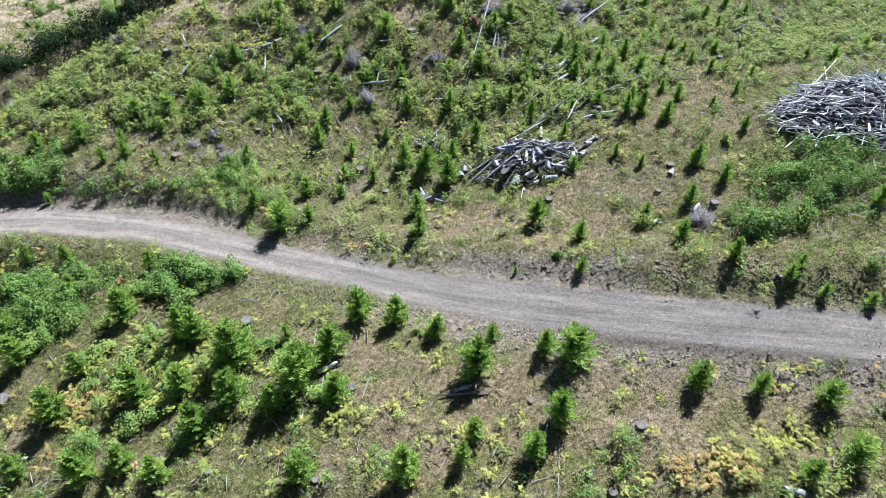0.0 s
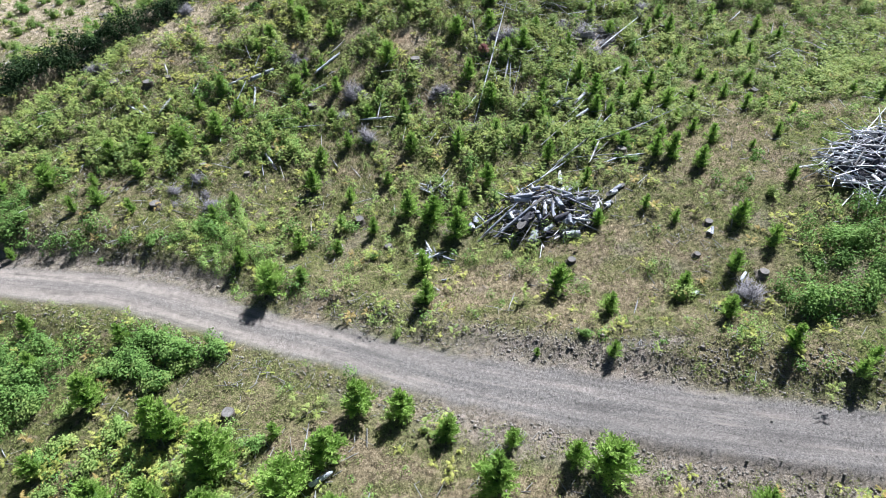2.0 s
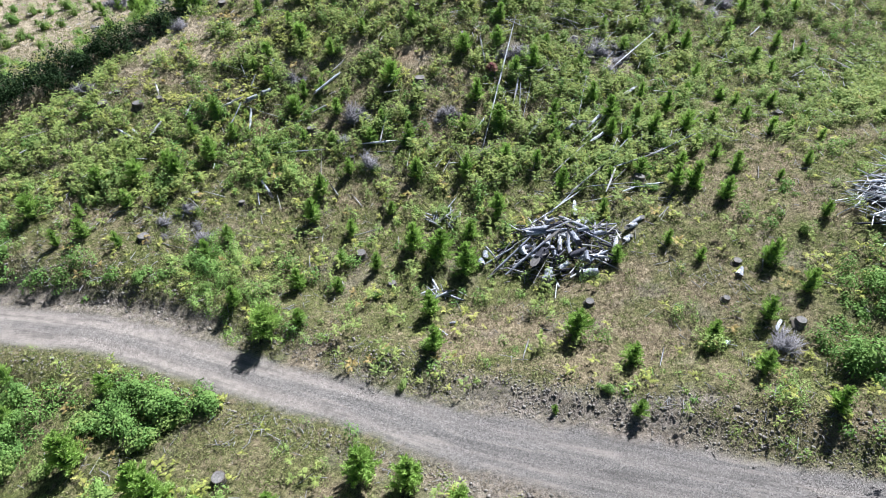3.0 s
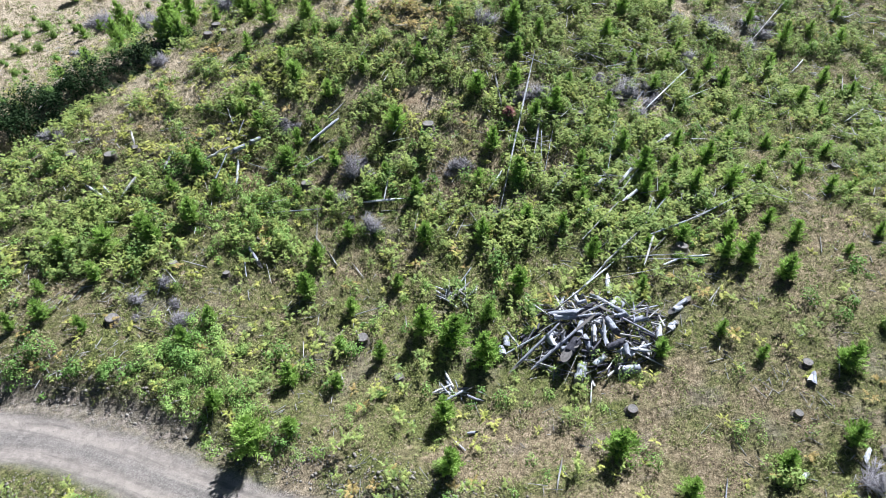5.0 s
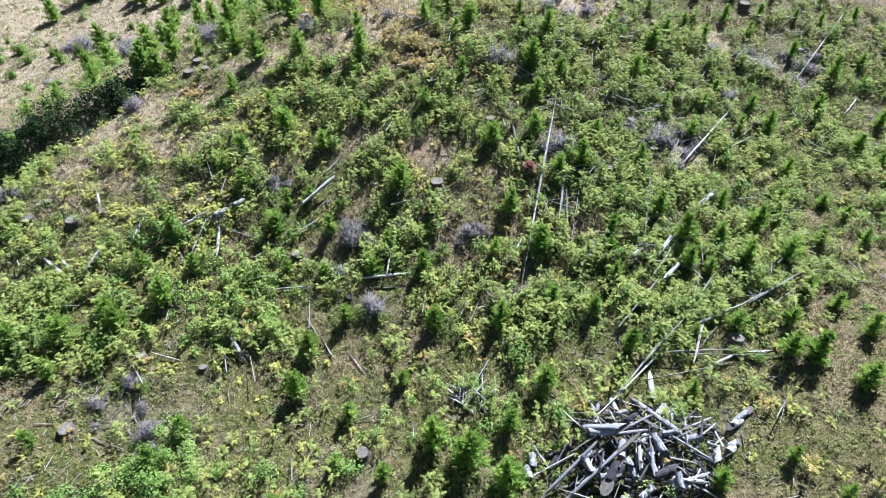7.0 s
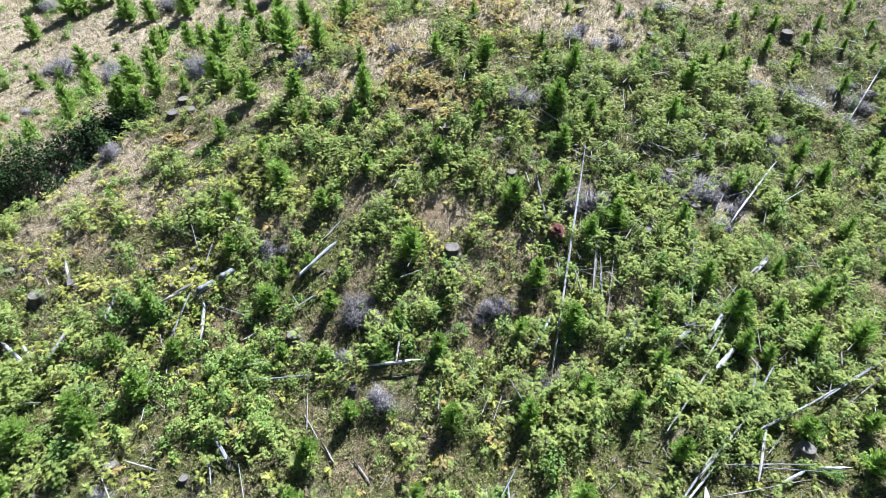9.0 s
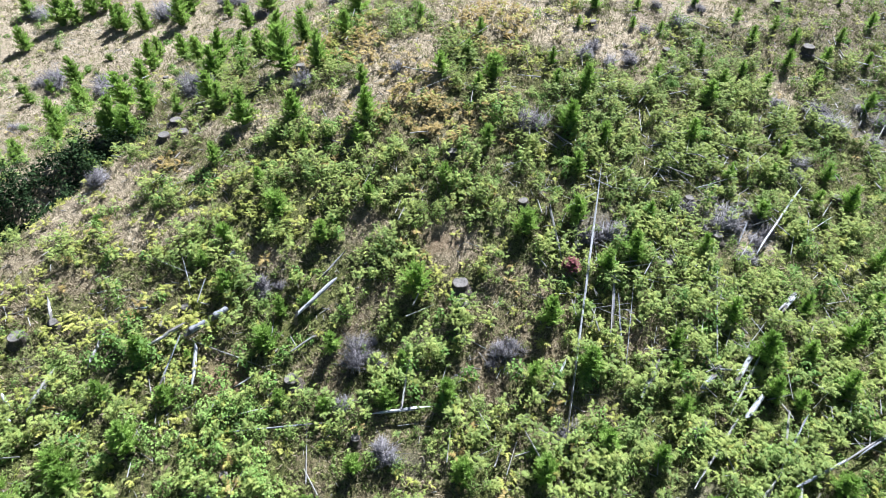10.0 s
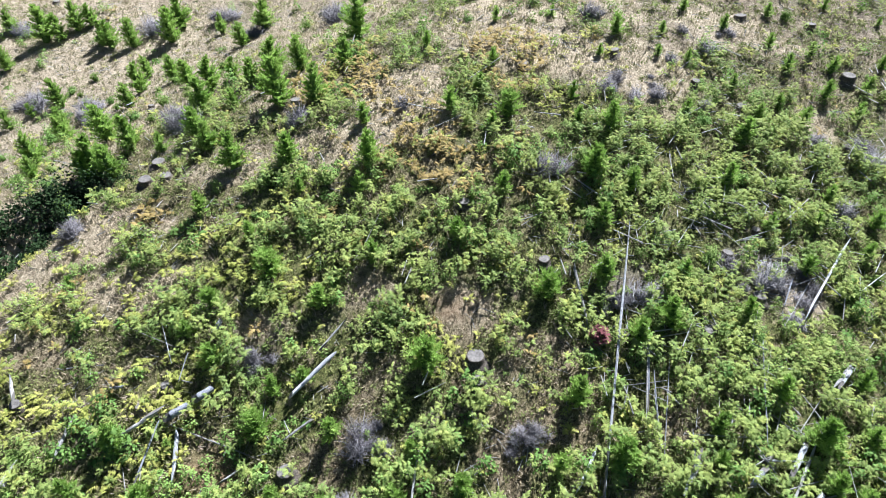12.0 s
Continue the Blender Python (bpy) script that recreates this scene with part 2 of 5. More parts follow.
def bare_of_road(x, y):
    d, _ = road_offset(x, y)
    edge = 1.7 + 1.0 * (vnoise(x, y, 2.5, 71) - 0.35) + 2.4 * smooth(-3, 5, x) * (d > 0) * (1 - smooth(9, 15, x)) + 1.2 * smooth(-7, -1, x) * (d < 0) * (1 - smooth(12, 18, x)) * vnoise(x, y, 1.7, 73)
    edge = edge + 1.2 * (d > 0) * smooth(-15, -20, x) * smooth(-44, -38, x)
    return smooth(0, 0.7, np.abs(d) - edge)


# ---- materials ----
def material(name, rough=0.8, spec=0.25):
    m = bpy.data.materials.new(name)
    m.use_nodes = True
    n = m.node_tree.nodes
    b = n["Principled BSDF"]
    b.inputs["Roughness"].default_value = rough
    b.inputs["Specular IOR Level"].default_value = spec
    return m, n, m.node_tree.links, b


def tex_noise(n, l, scale, detail=4, coord=None, rough=0.6):
    t = n.new("ShaderNodeTexNoise")
    t.inputs["Scale"].default_value, t.inputs["Detail"].default_value, t.inputs["Roughness"].default_value = scale, detail, rough
    if coord is not None:
        l.new(coord, t.inputs["Vector"])
    return t.outputs["Fac"]


def ramp(n, l, fac, stops):
    r = n.new("ShaderNodeValToRGB")
    e = r.color_ramp.elements
    while len(e) < len(stops):
        e.new(0.5)
    for el, (p, c) in zip(e, stops):
        el.position, el.color = p, (*c, 1)
    l.new(fac, r.inputs["Fac"])
    return r.outputs["Color"]


def mix(n, l, fac, a, b, how="MIX"):
    m = n.new("ShaderNodeMix")
    m.data_type, m.blend_type = "RGBA", how
    for sock, v in ((m.inputs["Factor"], fac), (m.inputs["A"], a), (m.inputs["B"], b)):
        if isinstance(v, (int, float)):
            sock.default_value = v
        elif isinstance(v, tuple):
            sock.default_value = (*v, 1)
        else:
            l.new(v, sock)
    return m.outputs["Result"]


def calc(n, l, op, a, b=0.0):
    m = n.new("ShaderNodeMath")
    m.operation, m.use_clamp = op, True
    for sock, v in ((m.inputs[0], a), (m.inputs[1], b)):
        if isinstance(v, (int, float)):
            sock.default_value = v
        else:
            l.new(v, sock)
    return m.outputs[0]


def bump(n, l, b, height, strength, distance):
    u = n.new("ShaderNodeBump")
    u.inputs["Strength"].default_value, u.inputs["Distance"].default_value = strength, distance
    l.new(height, u.inputs["Height"])
    l.new(u.outputs["Normal"], b.inputs["Normal"])


def ground_material():
    m, n, l, b = material("hillside_soil", 0.95)
    pos = n.new("ShaderNodeNewGeometry").outputs["Position"]

    def mask(name):
        a = n.new("ShaderNodeAttribute")
        a.attribute_name = name
        return a.outputs["Fac"]
    broad = tex_noise(n, l, 3.1, 8, pos, 0.82)
    grit = tex_noise(n, l, 15.0, 4, pos, 0.7)
    fine = calc(n, l, "ADD", calc(n, l, "MULTIPLY", broad, 0.62), calc(n, l, "MULTIPLY", grit, 0.38))
    mid = tex_noise(n, l, 1.7, 5, pos, 0.65)
    speck = tex_noise(n, l, 28.0, 3, pos, 0.7)
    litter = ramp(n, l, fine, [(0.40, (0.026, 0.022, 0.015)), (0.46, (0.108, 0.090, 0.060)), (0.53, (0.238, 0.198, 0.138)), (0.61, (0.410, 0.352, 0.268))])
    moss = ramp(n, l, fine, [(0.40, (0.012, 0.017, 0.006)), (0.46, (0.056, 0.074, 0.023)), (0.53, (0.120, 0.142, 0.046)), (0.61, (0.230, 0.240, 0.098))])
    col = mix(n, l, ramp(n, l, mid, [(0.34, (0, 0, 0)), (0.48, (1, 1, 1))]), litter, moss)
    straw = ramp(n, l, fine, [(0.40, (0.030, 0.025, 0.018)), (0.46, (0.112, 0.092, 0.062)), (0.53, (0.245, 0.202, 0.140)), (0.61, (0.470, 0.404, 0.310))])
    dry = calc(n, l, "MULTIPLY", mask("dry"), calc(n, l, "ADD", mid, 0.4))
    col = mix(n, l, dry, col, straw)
    chips = ramp(n, l, fine, [(0.38, (0.042, 0.038, 0.035)), (0.47, (0.148, 0.133, 0.121)), (0.55, (0.290, 0.262, 0.240)), (0.68, (0.510, 0.465, 0.435))])
    col = mix(n, l, calc(n, l, "MULTIPLY", mask("bare"), calc(n, l, "MULTIPLY", mid, 1.7)), col, chips)
    bleached = ramp(n, l, fine, [(0.40, (0.10, 0.086, 0.062)), (0.46, (0.29, 0.252, 0.188)), (0.53, (0.45, 0.400, 0.312)), (0.61, (0.64, 0.585, 0.485))])
    col = mix(n, l, calc(n, l, "MULTIPLY", mask("bleached"), calc(n, l, "ADD", mid, 0.35)), col, bleached)
    red = ramp(n, l, fine, [(0.3, (0.15, 0.095, 0.058)), (0.75, (0.34, 0.235, 0.160))])
    col = mix(n, l, mask("red"), col, red)
    vor = n.new("ShaderNodeTexVoronoi")
    vor.inputs["Scale"].default_value = 13.0
    l.new(pos, vor.inputs["Vector"])
    stones = ramp(n, l, vor.outputs["Color"], [(0.1, (0.072, 0.071, 0.074)), (0.5, (0.168, 0.164, 0.168)), (0.9, (0.310, 0.302, 0.308))])
    dust = ramp(n, l, mid, [(0.3, (0.275, 0.252, 0.240)), (0.7, (0.410, 0.377, 0.358))])
    gravel = mix(n, l, calc(n, l, "MULTIPLY", mask("worn"), calc(n, l, "ADD", mid, 0.35)), stones, dust)
    gravel = mix(n, l, calc(n, l, "SUBTRACT", 0.55, calc(n, l, "MULTIPLY", mask("worn"), 0.42)), gravel, ramp(n, l, grit, [(0.36, (0.07, 0.07, 0.074)), (0.5, (0.19, 0.187, 0.192)), (0.64, (0.37, 0.364, 0.366))]))
    sep = n.new("ShaderNodeSeparateXYZ")
    l.new(pos, sep.inputs[0])
    lane = n.new("ShaderNodeCombineXYZ")
    run, over = n.new("ShaderNodeMath"), n.new("ShaderNodeMath")
    for node, src, k in ((run, sep.outputs[0], 0.16), (over, mask("across"), 1.9)):
        node.operation = "MULTIPLY"
        l.new(src, node.inputs[0])
        node.inputs[1].default_value = k
    l.new(run.outputs[0], lane.inputs[0])
    l.new(over.outputs[0], lane.inputs[1])
    streak = tex_noise(n, l, 1.0, 5, lane.outputs[0], 0.65)
    gravel = mix(n, l, calc(n, l, "MULTIPLY", ramp(n, l, streak, [(0.5, (0, 0, 0)), (0.66, (1, 1, 1))]), 0.55), gravel, (0.085, 0.084, 0.088))
    gravel = mix(n, l, calc(n, l, "MULTIPLY", ramp(n, l, streak, [(0.34, (1, 1, 1)), (0.46, (0, 0, 0))]), 0.7), gravel, (0.345, 0.322, 0.305))
    col = mix(n, l, mask("road"), col, gravel)
    l.new(col, b.inputs["Base Color"])
    h = calc(n, l, "ADD", calc(n, l, "MULTIPLY", fine, 0.7), calc(n, l, "MULTIPLY", speck, 0.5))
    bump(n, l, b, h, 1.0, 0.18)
    return m


def leaf_material(name, colours, glow=0.45, rough=0.5):
    """Foliage: each leaf its own tint, light shining through."""
    m, n, l, b = material(name, rough + 0.15, 0.10)
    g = n.new("ShaderNodeNewGeometry")
    ob = n.new("ShaderNodeObjectInfo")
    pos = g.outputs["Position"]
    patch = calc(n, l, "ADD", calc(n, l, "MULTIPLY", tex_noise(n, l, 0.4, 2, pos, 0.5), 0.9), calc(n, l, "MULTIPLY", tex_noise(n, l, 1.9, 2, pos, 0.5), 0.9))
    tint = calc(n, l, "ADD", calc(n, l, "MULTIPLY", g.outputs["Random Per Island"], 0.24), calc(n, l, "SUBTRACT", patch, 0.54))
    tint = calc(n, l, "ADD", tint, calc(n, l, "MULTIPLY", calc(n, l, "SUBTRACT", ob.outputs["Random"], 0.4), 0.3))
    k = len(colours)
    colours = [(c[0] * 1.58, c[1] * 1.58, c[2] * 2.8) for c in colours]
    col = ramp(n, l, tint, [(0.08 + 0.84 * i / (k - 1), c) for i, c in enumerate(colours)])
    l.new(col, b.inputs["Base Color"])
    t = n.new("ShaderNodeBsdfTranslucent")
    l.new(mix(n, l, 0.3, col, (0.20, 0.32, 0.06), "MIX") if glow > 0.3 else col, t.inputs["Color"])
    mx = n.new("ShaderNodeMixShader")
    mx.inputs[0].default_value = glow * 0.6
    out = n["Material Output"]
    l.new(b.outputs[0], mx.inputs[1])
    l.new(t.outputs[0], mx.inputs[2])
    l.new(mx.outputs[0], out.inputs["Surface"])
    return m


def wood_material(name, dark, mid_c, pale, along=(0.6, 7.0, 7.0)):
    """Weathered bare wood or bark with long cracks."""
    m, n, l, b = material(name, 0.85)
    tc = n.new("ShaderNodeTexCoord")
    mp = n.new("ShaderNodeMapping")
    mp.inputs["Scale"].default_value = along
    l.new(tc.outputs["Object"], mp.inputs["Vector"])
    ob = n.new("ShaderNodeObjectInfo")
    grain = tex_noise(n, l, 3.0, 6, mp.outputs["Vector"], 0.7)
    blot = tex_noise(n, l, 2.2, 4, tc.outputs["Object"])
    v = calc(n, l, "ADD", calc(n, l, "MULTIPLY", grain, 0.75), calc(n, l, "MULTIPLY", blot, 0.35))
    v = calc(n, l, "ADD", v, calc(n, l, "MULTIPLY", calc(n, l, "SUBTRACT", ob.outputs["Random"], 0.35), 0.25))
    l.new(ramp(n, l, v, [(0.3, dark), (0.55, mid_c), (0.78, pale)]), b.inputs["Base Color"])
    bump(n, l, b, grain, 1.0, 0.05)
    return m


def cut_material(name, inner, outer):
    """Sawn end with rings and radial checks."""
    m, n, l, b = material(name, 0.9)
    tc = n.new("ShaderNodeTexCoord")
    w = n.new("ShaderNodeTexWave")
    w.wave_type, w.rings_direction = "RINGS", "SPHERICAL"
    w.inputs["Scale"].default_value, w.inputs["Distortion"].default_value = 9.0, 3.0
    l.new(tc.outputs["Object"], w.inputs["Vector"])
    no = tex_noise(n, l, 6.0, 5, tc.outputs["Object"])
    v = calc(n, l, "ADD", calc(n, l, "MULTIPLY", w.outputs["Fac"], 0.12), calc(n, l, "MULTIPLY", no, 0.9))
    l.new(ramp(n, l, v, [(0.3, inner), (0.75, outer)]), b.inputs["Base Color"])
    bump(n, l, b, no, 0.5, 0.02)
    return m


SOIL = ground_material()
NEEDLE = leaf_material("fir_needles", [(0.085, 0.158, 0.022), (0.146, 0.248, 0.036), (0.215, 0.330, 0.054), (0.285, 0.390, 0.076)], 0.95)
FERN = leaf_material("bracken_green", [(0.062, 0.108, 0.024), (0.122, 0.178, 0.034), (0.188, 0.236, 0.043), (0.264, 0.288, 0.054)], 0.48)
SALAL = leaf_material("salal_leaves", [(0.058, 0.100, 0.018), (0.098, 0.160, 0.028), (0.145, 0.212, 0.038), (0.205, 0.262, 0.056)], 0.45, 0.48)
LUSH = leaf_material("thimbleberry_leaves", [(0.045, 0.105, 0.018), (0.090, 0.175, 0.028), (0.150, 0.245, 0.042), (0.225, 0.300, 0.070)], 0.5)
TEAL = leaf_material("bramble_leaves", [(0.040, 0.092, 0.015), (0.072, 0.146, 0.024), (0.112, 0.200, 0.034), (0.165, 0.255, 0.052)], 0.5, 0.5)
YELLOW = leaf_material("yellowing_bracken", [(0.110, 0.145, 0.020), (0.165, 0.200, 0.030), (0.225, 0.248, 0.042), (0.305, 0.294, 0.060)], 0.45)
RUST = leaf_material("rusty_bracken", [(0.080, 0.075, 0.016), (0.142, 0.120, 0.026), (0.205, 0.158, 0.038), (0.275, 0.225, 0.062)], 0.35)
MAT = leaf_material("low_olive_cover", [(0.058, 0.078, 0.017), (0.105, 0.130, 0.029), (0.158, 0.176, 0.044), (0.235, 0.232, 0.074)], 0.45)
STRAW = leaf_material("dry_grass", [(0.105, 0.100, 0.034), (0.190, 0.168, 0.070), (0.290, 0.246, 0.120), (0.400, 0.335, 0.185)], 0.6)
# leaf colour blackened to stand for the ravine's shadow
SHADELEAF = leaf_material("shade_dark_leaves", [(0.006, 0.014, 0.004), (0.011, 0.024, 0.006), (0.019, 0.040, 0.009), (0.045, 0.075, 0.016)], 0.15, 0.75)
# darker copy of the leaf greens, painting the shade inside firs and bushes
INNER_SHADE = leaf_material("inner_shade_shell", [(0.034, 0.068, 0.012), (0.055, 0.105, 0.016), (0.08, 0.14, 0.022), (0.11, 0.18, 0.03)], 0.3, 0.8)
REDLEAF = leaf_material("red_maple_leaves", [(0.065, 0.022, 0.018), (0.105, 0.040, 0.028), (0.145, 0.068, 0.042), (0.175, 0.10, 0.06)], 0.3, 0.85)
GREYWOOD = wood_material("weathered_grey_wood", (0.035, 0.042, 0.066), (0.25, 0.285, 0.37), (0.66, 0.715, 0.81))
PALEWOOD = wood_material("bleached_wood", (0.09, 0.095, 0.105), (0.29, 0.305, 0.335), (0.54, 0.565, 0.61))
BARK = wood_material("dark_old_bark", (0.02, 0.018, 0.017), (0.075, 0.068, 0.062), (0.20, 0.185, 0.17), (6.0, 6.0, 0.9))
# bark of the dark logs, and painted shade for the gaps in the heaps
BARK_SHADE = wood_material("dark_bark_and_shade", (0.010, 0.011, 0.017), (0.032, 0.035, 0.052), (0.095, 0.102, 0.135))
HEAPWOOD = wood_material("bleached_heap_wood", (0.05, 0.058, 0.088), (0.34, 0.38, 0.47), (0.72, 0.77, 0.86), (2.0, 2.0, 2.0))
TWIG = wood_material("dead_grey_twigs", (0.075, 0.076, 0.09), (0.195, 0.197, 0.232), (0.40, 0.405, 0.46))
CUT = cut_material("sawn_end_grain", (0.06, 0.06, 0.063), (0.22, 0.22, 0.23))
ROCK = wood_material("road_gravel", (0.07, 0.069, 0.069), (0.21, 0.204, 0.198), (0.43, 0.418, 0.408), (9, 9, 9))


# ---- mesh helpers ----
def quick(name, verts, faces, mat, smooth_faces=False):
    """A mesh from arrays: faces all with the same number of corners."""
    me = bpy.data.meshes.new(name)
    verts, faces = np.asarray(verts, np.float32).reshape(-1, 3), np.asarray(faces, np.int32)
    k = faces.shape[1]
    me.vertices.add(len(verts))
    me.vertices.foreach_set("co", verts.ravel())
    me.loops.add(faces.size)
    me.loops.foreach_set("vertex_index", faces.ravel())
    me.polygons.add(len(faces))
    me.polygons.foreach_set("loop_start", np.arange(0, faces.size, k, dtype=np.int32))
    me.update(calc_edges=True)
    me.materials.append(mat)
    if smooth_faces:
        me.polygons.foreach_set("use_smooth", np.ones(len(faces), bool))
    me.validate()
    return me


def part(name, mesh, parent, label=""):
    ob = new(name, mesh)
    ob.parent = parent
    return tagged(ob, label)


def rot_z(v, a):
    c, s = np.cos(a), np.sin(a)
    return np.stack([v[..., 0] * c - v[..., 1] * s, v[..., 0] * s + v[..., 1] * c, v[..., 2]], -1)


# ---- the ground, one sheet to the horizon ----
def axis(lo, hi, step, far):
    inner = np.arange(lo, hi + step / 2, step)
    out = step * 1.35 ** np.arange(1, 40)
    out = np.cumsum(out)
    out = out[out < far]
    return np.concatenate([lo - out[::-1], inner, hi + out])


def build_ground():
    gx, gy = axis(-90, 60, 0.62, 3000), axis(6, 150, 0.62, 3000)
    gy = np.unique(np.concatenate([gy[(gy < 21) | (gy > 42)], np.arange(21, 42, 0.3)]))
    X, Y = np.meshgrid(gx, gy)
    x, y = X.ravel(), Y.ravel()
    z = ground_z(x, y)
    nx, ny = len(gx), len(gy)
    i = (np.arange(ny - 1)[:, None] * nx + np.arange(nx - 1)[None]).ravel()
    me = quick("ground", np.stack([x, y, z], -1), np.stack([i, i + 1, i + nx + 1, i + nx], -1), SOIL, True)
    d, _ = road_offset(x, y)
    a = np.abs(d)
    road = 1 - smooth(-0.15, 0.5, a - 1.45 - 0.4 * smooth(-3, 8, x) - 0.7 * (fbm(x, y, 1.3, 4) - 0.5))
    worn = np.exp(-((a - 0.9) / 0.42) ** 2) * (0.35 + 0.65 * smooth(2, -14, x)) + 0.35 * smooth(-4, -20, x)
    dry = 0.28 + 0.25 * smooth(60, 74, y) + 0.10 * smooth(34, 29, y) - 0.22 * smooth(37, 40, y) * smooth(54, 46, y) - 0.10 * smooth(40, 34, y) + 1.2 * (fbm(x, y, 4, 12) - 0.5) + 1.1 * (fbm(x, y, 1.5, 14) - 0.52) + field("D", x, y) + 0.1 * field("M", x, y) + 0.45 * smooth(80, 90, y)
    # under green cover the soil is mossy and darker, painting shade between plants too
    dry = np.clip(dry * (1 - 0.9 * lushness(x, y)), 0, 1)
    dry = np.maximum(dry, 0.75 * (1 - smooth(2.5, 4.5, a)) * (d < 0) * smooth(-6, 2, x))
    bare = np.clip(0.5 * field("B", x, y) + 0.5 * (1 - smooth(2.0, 4.6, a)) * (d > 0) * (fbm(x, y, 1.6, 8) + 0.1) + 1.0 * (1 - smooth(3.0, 5.6, a)) * (d < 0) * smooth(-6, 2, x) + 0.5 * smooth(0.66, 0.78, fbm(x, y, 2.2, 44)) + 0.9 * (1 - smooth(3.2, 3.8, a)) * (d > 0) * smooth(-15, -20, x) + 0.9 * (1 - smooth(3.6, 5.0, a)) * (d > 0) * smooth(-4, 4, x) * (1 - smooth(10, 16, x)) + 0.45 * smooth(82, 92, y) + 0.45 * smooth(5, 9, gully(x, y)[0]), 0, 1)
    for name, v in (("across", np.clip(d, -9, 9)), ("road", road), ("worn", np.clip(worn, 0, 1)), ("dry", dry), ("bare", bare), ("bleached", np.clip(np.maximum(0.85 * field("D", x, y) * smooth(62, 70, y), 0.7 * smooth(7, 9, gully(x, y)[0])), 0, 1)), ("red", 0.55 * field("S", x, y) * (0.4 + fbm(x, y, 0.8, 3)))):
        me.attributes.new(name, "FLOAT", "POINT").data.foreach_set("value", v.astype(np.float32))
    tagged(new("ground", me), "sunlit cut-over hillside of dry soil, litter and a gravel track", "ground", kind="structure")


build_ground()


# ---- low growth ----
def in_view(x, y):
    return (x > -29 - 0.55 * (y - 15)) & (x < 23 + 0.53 * (y - 13)) & (y < 116 - 0.4 * x)


def scatter(per_m2, seed, dens):
    """Places over the slope, as thick as dens says (0 to 1)."""
    r = np.random.RandomState(seed)
    n = int(per_m2 * 146 * 141)
    x, y = r.uniform(-90, 56, n), r.uniform(9, 150, n)
    ok = in_view(x, y)
    x, y = x[ok], y[ok]
    thin = 1 - 0.5 * smooth(75, 105, y)
    ok = r.uniform(0, 1, len(x)) < dens(x, y) * thin
    return x[ok], y[ok], r


LEAF = (np.array([(-0.45, 0, 0), (0.05, 0.33, 0.10), (0.6, 0, -0.05), (0.05, -0.33, 0.10)]), np.array([(0, 1, 2, 3)]))


SPRIG = (np.array([(-0.5, -0.25, 0), (-0.4, 0.35, 0.05), (0.6, 0.0, 0.0)]), np.array([(0, 1, 2)]))


def clumps(name, spots, mat, label, category, shape, wide, high, count, size, wild=0.5):
    """Domed clumps of leaves or fronds: half width, height, leaves to a clump and their size."""
    x, y, r = spots
    n = len(x)
    far = 1 + 0.3 * smooth(75, 105, y)
    u = r.uniform(0, 1, n)
    R = (wide[0] + (wide[1] - wide[0]) * u) * far
    H = high[0] + (high[1] - high[0]) * np.clip(u * 0.6 + 0.4 * r.uniform(0, 1, n), 0, 1)
    H = H * (0.28 + 1.55 * mound(x, y))
    k = np.maximum(3, (count * (R / wide[1]) ** 1.6 / far ** 2).astype(int))
    z = ground_z(x, y)
    idx = np.repeat(np.arange(n), k)
    N = len(idx)
    az = r.uniform(0, 2 * np.pi, N)
    th = np.arccos(r.uniform(0.05, 1.0, N))
    q = r.uniform(0.55, 1.08, N)
    ca, sa, ct, st = np.cos(az), np.sin(az), np.cos(th), np.sin(th)
    Ri, Hi = R[idx], H[idx]
    p = np.stack([x[idx] + Ri * q * st * ca, y[idx] + Ri * q * st * sa, z[idx] + 0.02 + Hi * q * ct], -1)
    nor = np.stack([st * ca * 0.8, st * sa * 0.8, ct + 0.35], -1) + wild * r.normal(size=(N, 3))
    fwd = np.stack([ct * ca + 0.25 * ca, ct * sa + 0.25 * sa, 0.35 - 0.7 * st], -1) + wild * r.normal(size=(N, 3))
    nor /= np.linalg.norm(nor, axis=1)[:, None]
    side = np.cross(nor, fwd)
    side /= np.maximum(np.linalg.norm(side, axis=1), 1e-6)[:, None]
    fwd = np.cross(side, nor)
    L = size * r.uniform(0.6, 1.35, N) * (far * (0.72 + 0.28 * smooth(36, 56, y)))[idx]
    tpl, tri = shape
    v = p[:, None] + L[:, None, None] * (tpl[None, :, :1] * fwd[:, None] + tpl[None, :, 1:2] * side[:, None] + tpl[None, :, 2:] * nor[:, None])
    f = tri[None] + (np.arange(N) * len(tpl))[:, None, None]
    tagged(new(name, quick(name, v, f.reshape(-1, tri.shape[1]), mat)), label, category, kind="stuff")


def frond():
    """A bracken frond one metre long: pairs of pinnae on an arched midrib, all one piece."""
    pairs = 4
    s = np.linspace(0.12, 1.0, pairs + 1)
    V = [(q, 0, 0.34 * q - 0.5 * q * q) for q in s]
    T = []
    for i in range(pairs):
        wide = 0.33 * (1 - 0.8 * s[i]) + 0.06
        q = s[i] + 0.19
        for sign in (1, -1):
            V.append((q, sign * wide, 0.34 * q - 0.5 * q * q - 0.25 * wide))
            T.append((i, i + 1, len(V) - 1) if sign < 0 else (i + 1, i, len(V) - 1))
    return np.array(V), np.array(T)


